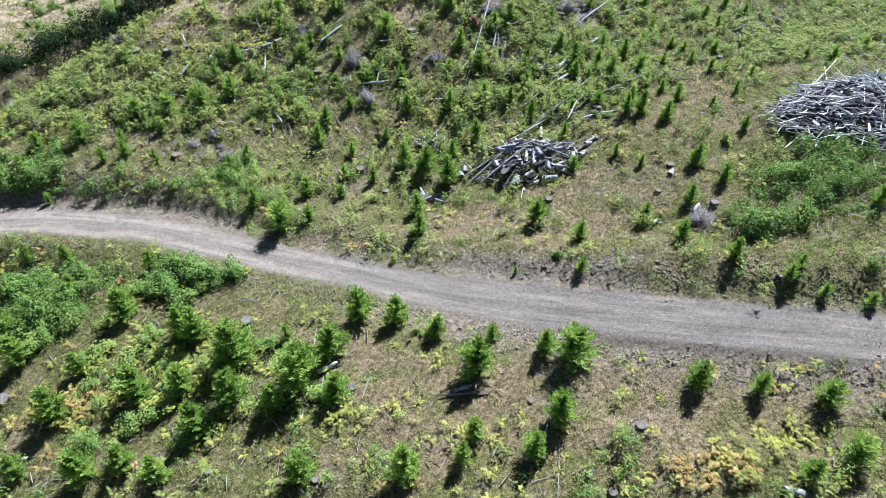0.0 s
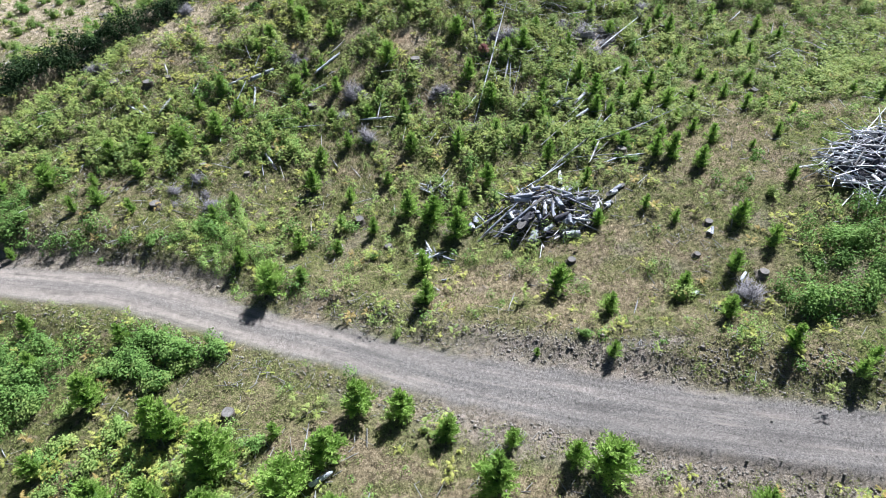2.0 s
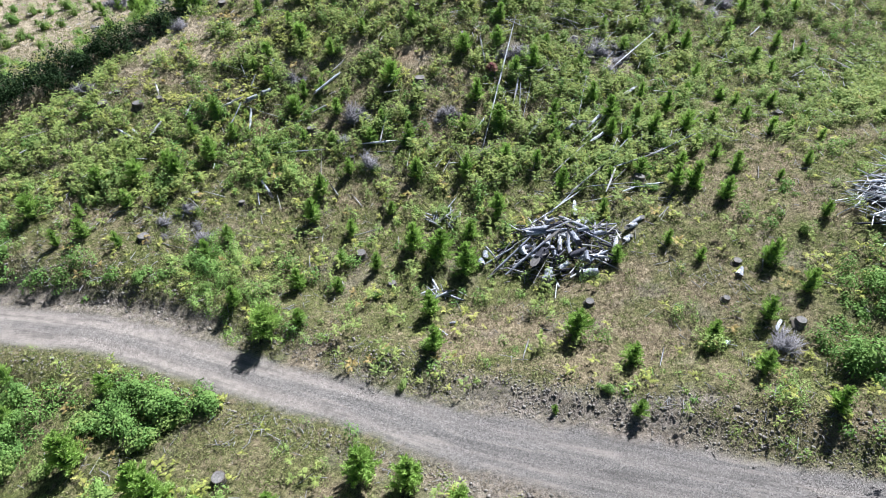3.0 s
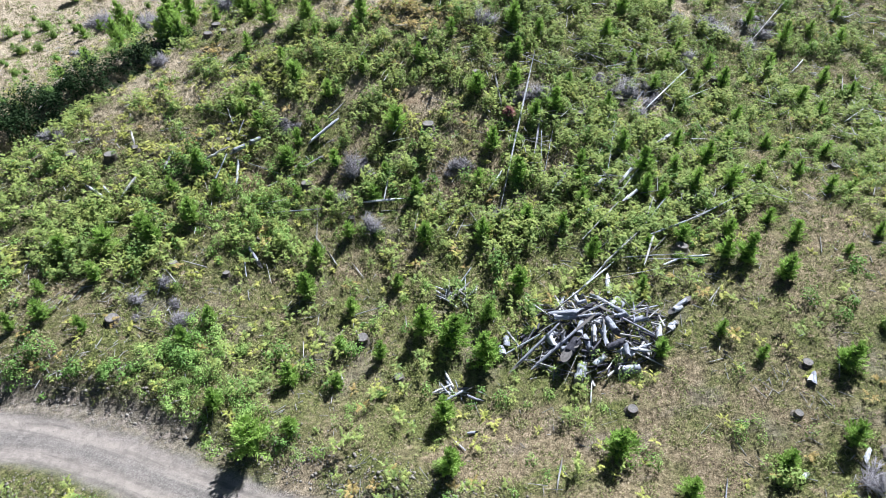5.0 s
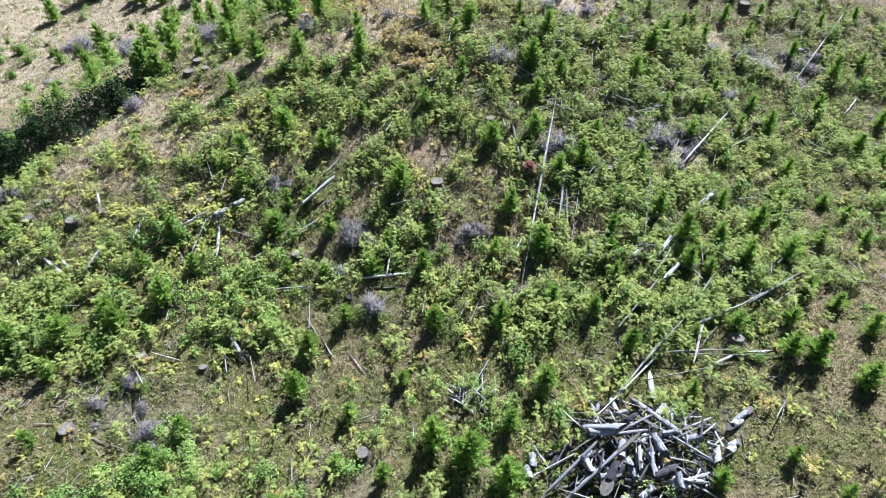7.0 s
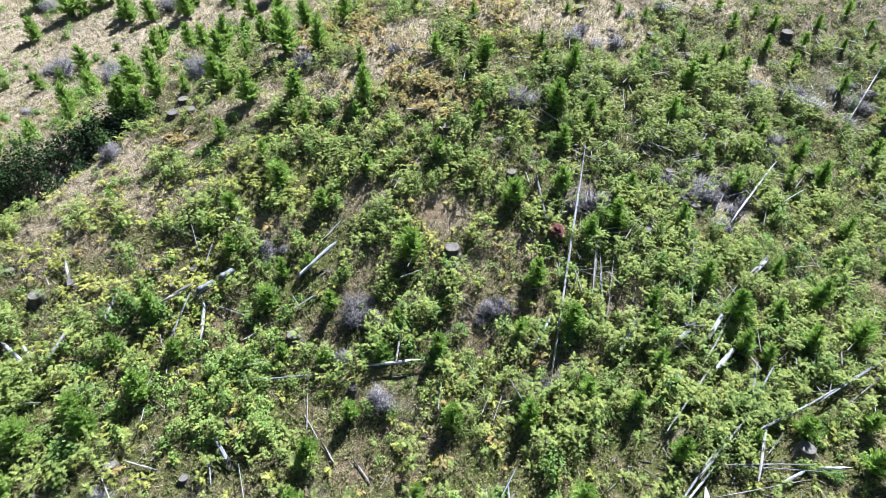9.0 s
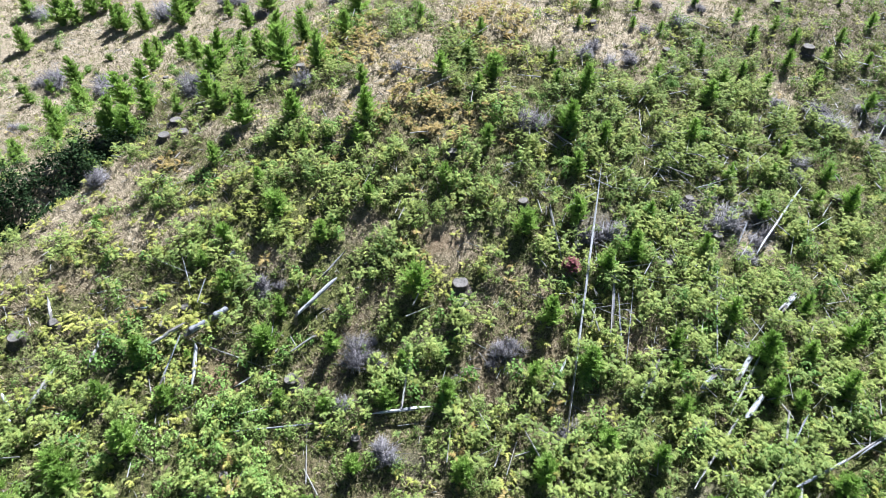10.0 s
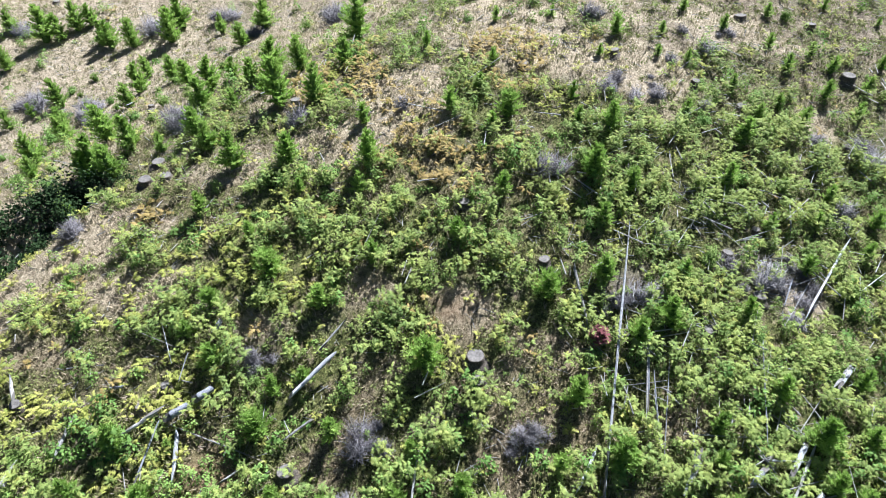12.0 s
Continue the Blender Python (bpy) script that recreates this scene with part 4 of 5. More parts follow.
saplings([
    (34.8, 78.08, 1.23), (32.05, 78.73, 2.47), (-1.92, 78.99, 1.4), (38.01, 79.02, 1.83),
    (5.88, 79.38, 2.47), (3.9, 79.88, 1.41), (15.61, 80.17, 2.13), (-40.04, 80.32, 1.65),
    (-43.54, 80.36, 1.35), (-4.66, 80.75, 1.82), (35.63, 80.79, 1.55),
    (29.27, 81.56, 1.84), (11.97, 81.87, 1.23), (3.77, 81.95, 1.41), (17.43, 82.45, 1.52), (-41.47, 82.68, 1.78),
    (-2.65, 82.77, 1.48), (21.28, 82.95, 1.53), (39.16, 83.09, 1.55), (19.49, 83.9, 1.4),
])
saplings([
    (25.84, 84.01, 1.53), (16.28, 85.1, 1.39),
    (-1.58, 85.4, 1.62), (23.89, 85.68, 1.54), (40.76, 85.97, 1.26), (31.33, 86.6, 1.41), (27.7, 86.74, 1.42),
    (34.04, 86.84, 1.27), (6.51, 87.18, 1.01), (13.56, 87.7, 1.02), (37.91, 87.86, 1.27), (11.22, 87.94, 1.02), (21.62, 88.01, 1.56),
    (25.45, 88.59, 1.5),
    (-6.44, 88.81, 1.55), (29.9, 89.38, 1.3), (35.1, 89.83, 1.14), (24.26, 90.1, 1.3),
])
saplings([
    (8.39, 90.37, 1.8), (21.11, 90.74, 1.29), (12.25, 91.06, 1.04), (33.72, 91.84, 1.44),
    (17.61, 92.29, 1.31), (-0.85, 92.4, 1.32), (3.66, 92.98, 1.05),
    (14.88, 94.62, 1.33), (22.23, 94.95, 1.34), (32.41, 95.3, 0.81), (28.15, 97.01, 1.09),
])
saplings([
    (20.66, 15.31, 1.86), (21.04, 18.76, 1.92), (-8.98, 22.25, 3.72), (8.13, 23.1, 2.97), (-13.27, 38.0, 3.0), (-38.52, 48.7, 1.72),
    (-34.29, 48.98, 2.32), (-29.91, 52.25, 1.91), (-27, 52.57, 2.21), (15.14, 52.69, 1.54), (-24.66, 54.12, 1.85), (20.23, 58.02, 2.06),
    (-14.8, 60.95, 1.78), (-6.06, 64.11, 2.31), (-18.37, 67.53, 1.55), (0.73, 67.83, 1.87), (-15.28, 69.12, 1.89), (17.12, 70.56, 1.53),
    (-0.84, 80.27, 1.89),
], True)

# the stand of larger firs past the ravine and along the crest
saplings([
    (-56.9, 120.1, 5.12), (-62.3, 122.3, 3.19), (-53.7, 122.6, 4.09), (-59.0, 113.7, 3.49), (-55.1, 120.5, 3.56), (-52.4, 124.0, 3.09),
    (-47.4, 117.9, 3.85), (-44.3, 117.5, 3.79), (-48.9, 118.9, 3.43), (-48.1, 104.6, 3.54), (-50.8, 103.2, 1.78), (-32.2, 86.1, 3.46),
    (-28.7, 82.9, 3.19), (-38.0, 103.6, 3.65), (-39.0, 108.4, 2.56), (-34.2, 104.2, 3.19), (-30.4, 99.0, 2.90), (-24.9, 91.2, 3.10),
    (-23.8, 85.8, 3.13), (-22.9, 81.8, 2.41), (-21.5, 79.9, 2.34), (-19.0, 77.2, 2.73), (-25.4, 81.0, 1.65), (-15.4, 77.3, 2.41),
    (-17.1, 83.7, 3.89),
])
saplings([
    (-18.8, 89.9, 3.15), (-14.3, 83.2, 3.03), (-16.5, 89.4, 3.08), (-12.7, 87.8, 2.39), (-12.4, 93.5, 4.05), (-28.5, 111.7, 2.90),
    (-20.6, 88.9, 2.29), (-23.2, 92.3, 2.16), (-39.6, 86.6, 3.46), (-37.4, 82.8, 2.26), (-40.9, 93.1, 3.01), (-30.8, 80.9, 3.50),
    (-31.5, 80.4, 2.64), (-29.3, 80.2, 2.84), (-39.3, 117.3, 4.60), (-39.0, 121.1, 4.26), (-26.5, 114.9, 3.79), (-36.9, 98.6, 2.68),
    (-18.8, 86.1, 1.63), (-44.5, 98.6, 2.46), (-52.2, 101.0, 2.21), (-10.5, 80.0, 1.67), (-9.9, 76.1, 2.78), (-21.0, 85.1, 1.64),
    (-32.6, 117.2, 2.66),
])
for ob in FIRS + FATS + TALL:
    for o in (*ob.children_recursive, ob):
        bpy.data.objects.remove(o)


# ---- leafy shrubs ----
def shrub_mesh(seed, mat, leaves=480, size=0.088):
    """A rounded bush one metre across built of several leafy lobes."""
    r = np.random.RandomState(seed)
    V = []
    lobes = [(q * math.cos(a), q * math.sin(a), r.uniform(0.15, 0.62), r.uniform(0.13, 0.27)) for a, q in zip(r.uniform(0, 6.283, 11), r.uniform(0.12, 0.46, 11))] + [(0, 0, 0.55, 0.28)]
    for k in range(leaves):
        cx, cy, cz, rad = lobes[k % len(lobes)]
        d = r.normal(size=3)
        d[2] = abs(d[2]) * 1.2 - 0.35
        d /= np.linalg.norm(d)
        p = np.array([cx, cy, cz]) + d * rad * r.uniform(0.55, 1.25)
        p[2] = max(p[2], 0.02)
        nor = d + np.array([0, 0, 0.5]) + 0.45 * r.normal(size=3)
        nor /= np.linalg.norm(nor)
        f = np.cross(nor, r.normal(size=3))
        f /= np.linalg.norm(f)
        sd = np.cross(nor, f)
        L = size * r.uniform(0.6, 1.35)
        V += [p + L * (q[0] * f + q[1] * sd + q[2] * nor) for q in LEAF[0]]
    return quick("foliage", np.array(V), np.arange(len(V)).reshape(-1, 4), mat)


def stems_mesh(seed):
    r = np.random.RandomState(seed)
    V, Fc = [], []
    for k in range(7):
        a, lean = r.uniform(0, 6.283), r.uniform(0.1, 0.7)
        tip = np.array([math.cos(a) * lean * 0.5, math.sin(a) * lean * 0.5, 0.62])
        for j in range(3):
            V.append(np.array([0.03 * math.cos(a) + 0.014 * math.cos(j * 2.1), 0.03 * math.sin(a) + 0.014 * math.sin(j * 2.1), -0.05]))
        V.append(tip)
        b = 4 * k
        Fc += [(b, b + 1, b + 3), (b + 1, b + 2, b + 3), (b + 2, b, b + 3)]
    return quick("stems", np.array(V), np.array(Fc), BARK)


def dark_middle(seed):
    """A dark shell inside a bush, the shade there put into its colour."""
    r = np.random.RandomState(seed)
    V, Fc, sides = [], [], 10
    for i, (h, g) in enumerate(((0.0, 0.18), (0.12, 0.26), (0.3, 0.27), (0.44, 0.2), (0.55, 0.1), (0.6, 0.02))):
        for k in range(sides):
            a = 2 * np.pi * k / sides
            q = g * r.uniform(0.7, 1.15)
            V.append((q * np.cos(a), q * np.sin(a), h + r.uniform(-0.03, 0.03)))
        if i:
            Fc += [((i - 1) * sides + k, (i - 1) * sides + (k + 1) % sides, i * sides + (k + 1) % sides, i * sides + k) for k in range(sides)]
    return quick("inner_crown", np.array(V), np.array(Fc), INNER_SHADE)


STEMS = stems_mesh(4)
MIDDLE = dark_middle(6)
BUSHES = [(shrub_mesh(70 + i, mat, *((620, 0.075) if i == 2 else ())), label) for i, (mat, label) in enumerate((
    (SALAL, "rounded leafy green shrub on the cut-over slope"), (SALAL, "rounded leafy green shrub on the cut-over slope"),
    (TEAL, "dense dark-green broadleaf shrub"), (LUSH, "bright light-green broadleaf shrub")))]


def shrub(x, y, w, h, kind, turn):
    ob = new("leafy_shrub")
    mesh, label = BUSHES[kind]
    ob.matrix_basis = pose(x, y, gz(x, y) - 0.03, 0, 0, turn) @ Matrix.Diagonal((w, w * (0.72 + 0.25 * math.sin(9 * w + turn)), h, 1))
    part("foliage", mesh, ob)
    part("stems", STEMS, ob)
    part("inner_crown", MIDDLE, ob, "dark shell painting the shade among the inner leaves")
    tagged(ob, label, "shrub", "leafy shrubs")


def shrubs(count, seed, west=-75, east=50, south=18, north=110):
    rr = random.Random(seed)
    taken = []
    while len(taken) < count:
        x, y = rr.uniform(west, east), rr.uniform(south, north)
        if not in_view(np.array(x), np.array(y)) or any(abs(x - a) + abs(y - b) < 1.7 for a, b in taken):
            continue
        px, py = np.array([x]), np.array([y])
        g, t, lush = (float(field(k, px, py)[0]) for k in "GTL")
        dry = max(float(field(k, px, py)[0]) for k in "DBSOY")
        n = float(gully(px, py)[0][0])
        chance = 0.6 if n > 7 else 0.0 if n > -1 else max(g * 0.5, t, lush * 0.8, 0.1) * (1 - dry) * float(bare_of_road(px, py)[0])
        if chance < rr.random():
            continue
        taken.append((x, y))
        kind = 2 if t > 0.5 else 3 if lush > 0.5 and rr.random() < 0.6 else rr.choice((0, 1, 1, 2))
        w = rr.uniform(0.9, 1.8) * (1.5 if t > 0.5 else 1.0)
        shrub(x, y, w, w * rr.uniform(0.6, 0.9), kind, rr.uniform(0, 360))


for x, y, w in (
    (-28.9, 30.2, 2.6), (-29.9, 27.5, 2.4), (-25.1, 25.8, 1.8), (-34.4, 32.9, 2.4), (-17.0, 26.7, 2.0), (-13.9, 24.3, 2.4),
    (-20.7, 27.6, 1.8), (-17.7, 22.6, 1.8), (-12.8, 21.6, 2.0), (-19.5, 20.4, 1.8), (-23.5, 23.3, 1.6), (-9.4, 22.3, 2.0),
    (-14.8, 19.6, 2.2), (-25.9, 22.1, 2.0), (-10.7, 20.4, 1.6), (-16.7, 16.9, 1.6), (-19.2, 17.8, 1.8), (-21.0, 33.6, 2.6),
    (-17.9, 32.2, 2.6), (-22.1, 31.5, 2.4), (-15.8, 32.6, 1.8), (-19.2, 30.6, 2.0)):
    shrub(x, y, w, w * 0.72, 2 if y > 28 else 3 if int(w * 10) % 4 else 1, 70 * w)
for x, y, w in ((-30.5, 30.4, 3.2), (-33.8, 32.9, 2.6), (-28.8, 31.6, 2.2), (-20.7, 31.5, 2.8), (-18.5, 32.7, 2.6), (-15.9, 32.8, 2.2), (-21.1, 34, 2), (-63.2, 101.9, 2.4), (-64.5, 98.6, 2.6), (-60.9, 102.3, 2), (-57.2, 102, 1.8), (-59.5, 104.6, 2.2), (-61.6, 91.1, 2.1), (-60.8, 93.7, 2.4), (-57.7, 83.9, 2.5), (-52.9, 76.6, 2.2), (-56.5, 90.5, 1.9), (-66.2, 102.3, 2), (-52.4, 93.6, 1.7), (-43.2, 94.2, 2.3), (-32.3, 78.4, 2.4), (-57.2, 98, 1.8), (-59.5, 97.3, 2.2), (-54.9, 104, 1.6), (-51.2, 105, 1.9)):
    shrub(x, y, w, w * 0.8, 2 if y < 40 else int(w * 10) % 3, 40 * w)
# leafy growth below the track
for x, y, w, kind in (
    (-23.4, 31.6, 2.2, 1), (-21.7, 32.6, 2.6, 2), (-19.4, 30.3, 2.2, 1), (-17.9, 31.5, 2.0, 1), (-30.1, 31.3, 2.8, 1), (-33.3, 33.7, 2.6, 2),
    (-27.4, 29.3, 2.0, 0), (-20.5, 26.7, 2.2, 1), (-29.0, 33.9, 2.0, 1), (-21.4, 25.1, 2.0, 0), (-23.9, 26.3, 2.1, 1), (-17.7, 20.6, 2.0, 1),
    (-18.9, 20.1, 1.8, 0), (-17.1, 22.8, 1.6, 3), (-24.8, 29.0, 1.5, 0), (-13.7, 22.8, 1.5, 1)):
    shrub(x, y, w, w * 0.6, kind, 55 * w)
shrubs(22, 5, -80, -38, 58, 100)
shrubs(150, 8)


# ---- stumps ----
def stump(seed):
    r = np.random.RandomState(seed)
    sides, V, Fc = 16, [], []
    lobes = r.uniform(0.8, 1.25, sides)
    lobes = (lobes + np.roll(lobes, 1)) / 2
    rings = [(-0.35, 0.80), (0.0, 0.72), (0.12, 0.60), (0.4, 0.52), (0.8, 0.485), (0.97, 0.47), (1.0, 0.44)]
    slant = r.uniform(-0.08, 0.08, 2)
    for z, rad in rings:
        for k in range(sides):
            t = 2 * np.pi * k / sides
            g = rad * (1 + (lobes[k] - 1) * (1.2 - 0.8 * max(z, 0))) * r.uniform(0.97, 1.03)
            V.append((g * np.cos(t), g * np.sin(t), z + max(z, 0) * (slant[0] * np.cos(t) + slant[1] * np.sin(t))))
    for i in range(1, len(rings)):
        for k in range(sides):
            k2 = (k + 1) % sides
            Fc.append(((i - 1) * sides + k, (i - 1) * sides + k2, i * sides + k2, i * sides + k))
    ob = new("stump", quick("stump", np.array(V), np.array(Fc), BARK))
    top = [V[(len(rings) - 1) * sides + k] for k in range(sides)]
    mid = [(p[0] * 0.55, p[1] * 0.55, p[2] - 0.02 + 0.03 * r.uniform(-1, 1)) for p in top]
    W = np.array(top + mid + [(0, 0, 0.985)])
    T = []
    for k in range(sides):
        k2 = (k + 1) % sides
        T += [(k, k2, sides + k2), (k, sides + k2, sides + k), (sides + k, sides + k2, 2 * sides)]
    part("cut_face", quick("cut_face", W, np.array(T), CUT), ob, "grey weathered saw cut")
    return tagged(ob, "old grey tree stump with a weathered saw cut", "stump", "stumps")


STUMPS = [stump(s) for s in range(4)]


def stumps(rows):
    for k, (x, y, w) in enumerate(rows):
        rr = random.Random(int(x * 31 + y * 17))
        w = min(max(w, 0.42), 1.0)
        h = w * rr.uniform(0.38, 0.62)
        ob = copy_thing(STUMPS[rr.randrange(4)], pose(x, y, gz(x, y) - 0.03, rr.uniform(-5, 5), rr.uniform(-5, 5), rr.uniform(0, 360)) @ Matrix.Diagonal((w, w, h, 1)))
        if w > 0.65:
            tagged(ob, "large dark-barked old stump with a pale saw cut")


stumps([
    (8.77, 14.34, 0.5), (7.71, 15.28, 0.48), (12.86, 15.42, 0.47), (-6.85, 15.78, 0.46), (-13.32, 16.77, 0.48), (10.98, 17.92, 0.59),
    (-19.7, 19.83, 0.52), (5.26, 19.99, 0.4), (-5.53, 21.6, 0.52), (-18.09, 22.71, 0.64), (-30.22, 23.47, 1.05), (-13.73, 27.7, 0.81),
    (22.23, 32.86, 0.6), (28.55, 34.43, 0.49), (20.24, 35.3, 0.63), (17.02, 37.99, 0.48), (8.84, 39.51, 0.63), (18.73, 41.08, 0.58),
    (-5.06, 43, 0.62), (-7.61, 45.89, 0.8), (-19.73, 46.17, 0.61), (-24.79, 46.88, 0.94), (-18.05, 51.09, 0.53), (-21.93, 51.52, 0.61),
    (14.8, 51.63, 0.9), (-16.14, 54.08, 0.51), (15.37, 54.88, 0.8), (-9.37, 56, 0.57), (9.58, 56.22, 0.79), (-13.2, 59.05, 0.92),
])
stumps([
    (28.84, 59.54, 0.61), (11.01, 59.59, 0.77), (22.35, 60.27, 0.51), (-29.34, 61.04, 1.32), (-32.8, 61.44, 0.92), (-21.1, 62.01, 0.68),
    (-27.76, 62.12, 0.58), (-32.05, 63.11, 0.58), (-20.12, 63.12, 0.61), (-3.42, 63.17, 0.78), (-3.49, 64.4, 1), (9.78, 66.09, 0.73),
    (13.44, 68.44, 0.77), (0.69, 69.62, 0.71), (12.21, 71.2, 0.66), (23.45, 72.61, 0.74), (14.56, 73.04, 0.58), (-3.88, 73.16, 0.7),
    (-23.78, 77.31, 0.77), (-25.33, 77.32, 0.88), (-25.01, 79.14, 0.9), (-15.05, 80.81, 0.79), (-15.73, 83.23, 0.77), (16.45, 83.32, 0.67),
    (13.42, 84.96, 0.73), (0.7, 85.26, 0.77), (7.64, 87.61, 1.44), (26.39, 87.65, 1.07), (-30.59, 90.84, 0.62), (-34.72, 92.97, 0.66),
])
stumps([
    (-31.73, 93.19, 0.56), (25.68, 93.88, 0.83), (19.81, 94.39, 1.28), (-60.57, 131.27, 2.19),
])


# ---- fallen logs and slash piles ----
def log(seed, mat, bend, taper):
    """A trunk one metre long and one metre thick, to be scaled."""
    r = np.random.RandomState(seed)
    n = 8
    pts, rad = [], []
    for i in range(n):
        s = i / (n - 1)
        pts.append((s - 0.5, bend * (np.sin(s * 3.1) - 0.6) + 0.05 * r.normal(), bend * 0.3 * np.sin(s * 5 + seed) + 0.03 * r.normal()))
        rad.append(0.5 * (1 - taper * s) * r.uniform(0.93, 1.05))
    ob = new("log", tube(pts, rad, 10, mat, "log", 0.02, seed, 0.05))
    V = np.array([v.co[:] for v in ob.data.vertices])
    for ring, name in ((V[:10], "end"), (V[-10:], "end")):
        c = ring.mean(0)
        W = np.concatenate([ring, [c]])
        part(name, quick(name, W, np.array([(k, (k + 1) % 10, 10) for k in range(10)]), CUT), ob, "pale broken end")
    return tagged(ob, "weathered silver-grey log lying on the slope", "log", "fallen logs")


LOGS = [log(s, (GREYWOOD, PALEWOOD, PALEWOOD, GREYWOOD)[s % 4], (0.0, 0.25, 0.5, 0.1)[s % 4], (0.08, 0.25, 0.35, 0.15)[s % 4]) for s in range(8)]
CHUNKS = [log(60 + s, GREYWOOD, 0.0, 0.06) for s in range(3)]
DARKLOGS = [log(40 + s, BARK_SHADE, 0.1, 0.15) for s in range(2)]


def log_between(a, b, thick, rr, kinds=None, label="", group=""):
    a, b = Vector(a), Vector(b)
    d = b - a
    if rr.random() < 0.5:
        d = -d
    turn = d.to_track_quat("X", "Z").to_matrix().to_4x4()
    m = Matrix.Translation((a + b) / 2) @ turn @ pose(0, 0, 0, rr.uniform(0, 360)) @ Matrix.Diagonal((d.length, thick, thick, 1))
    ob = copy_thing((kinds or LOGS)[rr.randrange(len(kinds or LOGS))], m)
    return tagged(ob, label, "", group)


def lying(rows):
    """Logs on the ground from (x, y) to (x, y), and their thickness."""
    for x0, y0, x1, y1, w in rows:
        rr = random.Random(int(x0 * 13 + y0 * 7 + w * 100))
        w *= 0.95
        lift = 0.35 * w + 0.08 + 0.55 * float(lushness(np.array([(x0 + x1) / 2]), np.array([(y0 + y1) / 2]))[0])
        w *= 0.9 if math.hypot(x1 - x0, y1 - y0) < 2.5 else 0.62
        label = "long bleached pole lying in the bracken" if w < 0.16 else "thick weathered grey log section" if w > 0.3 else ""
        log_between((x0, y0, gz(x0, y0) + lift), (x1, y1, gz(x1, y1) + lift), w, rr, LOGS[:1] + LOGS[3:5] + LOGS[7:] if w > 0.22 else None, label)


lying([
    (16.69, 13.82, 17.61, 13.48, 0.42), (2.75, 16.44, 2.92, 16.87, 0.1), (6.4, 16.76, 6.07, 14.86, 0.08), (6.05, 18.78, 5.62, 17.04, 0.14), (-26.89, 18.84, -25.79, 18.81, 0.3), (0.1, 20.68, 2.14, 20.7, 0.2),
    (0.55, 20.87, 1.47, 21.08, 0.3), (-4.52, 22.2, -4.75, 20.94, 0.07), (-7.44, 22.39, -7.44, 21.62, 0.12), (-7.76, 22.86, -6.86, 23.4, 0.36), (-16.44, 23.62, -16.09, 24.18, 0.1), (-8.59, 26.28, -8.51, 24.61, 0.09),
    (-28.3, 26.73, -27.49, 26, 0.06), (15.73, 34.43, 16.14, 34.75, 0.34), (12.37, 34.71, 11.9, 33.71, 0.07), (18.84, 35.05, 19.31, 35.58, 0.3), (4.32, 36.42, 3.88, 35.04, 0.12), (32.17, 37.6, 31.72, 36.35, 0.1),
])
lying([
    (-1.52, 38.33, -1.03, 37.77, 0.12), (-0.73, 38.76, -0.25, 38.8, 0.2), (18.23, 39.73, 18.57, 40.13, 0.34), (19.83, 40.02, 20.57, 41.63, 0.1), (18.67, 40.22, 18.38, 39.53, 0.3), (6.95, 41.7, 6.69, 40.55, 0.1),
    (-2.72, 41.81, -0.58, 41.76, 0.12), (-2.5, 42.02, -1.01, 41.63, 0.1), (13.87, 42.05, 14.56, 42.17, 0.07), (-8.61, 42.67, -8.87, 43.46, 0.08), (12.41, 45.08, 12.83, 45.26, 0.4), (13.01, 46.39, 13.9, 46.91, 0.42),
    (-28.05, 48.26, -27.5, 49.49, 0.07), (-22.37, 49.1, -22.37, 50.35, 0.1), (9.97, 49.58, 13.87, 50.03, 0.11), (14.19, 50.46, 13.24, 50.07, 0.2), (15.11, 50.57, 16.1, 50.44, 0.2), (12.26, 50.87, 15.96, 50.22, 0.1),
])
lying([
    (10.66, 50.99, 13.93, 50.72, 0.14), (-21.01, 51.74, -19.84, 51.49, 0.1), (-16.81, 51.78, -16.55, 50.85, 0.1), (-8.85, 52.01, -8.06, 51.07, 0.08), (13.42, 52.01, 12.45, 51.1, 0.1), (12.68, 52.04, 12.07, 50.6, 0.13),
    (10.65, 52.15, 7.1, 48.55, 0.22), (12.89, 52.36, 12.01, 50.46, 0.2), (-10.69, 52.77, -10.09, 52.01, 0.14), (-16.64, 52.93, -15.82, 51.9, 0.32), (12.09, 53.16, 9.12, 50.5, 0.26), (15.77, 53.94, 13.47, 52.94, 0.26),
    (17.96, 53.98, 19.74, 55.05, 0.1), (19.71, 55.69, 16.44, 54.14, 0.16), (10.76, 55.87, 8.77, 53.7, 0.24), (9, 56.06, 8.75, 55.41, 0.12), (14.64, 56.22, 12.09, 53.16, 0.2), (20.58, 56.24, 15.77, 53.94, 0.17),
])
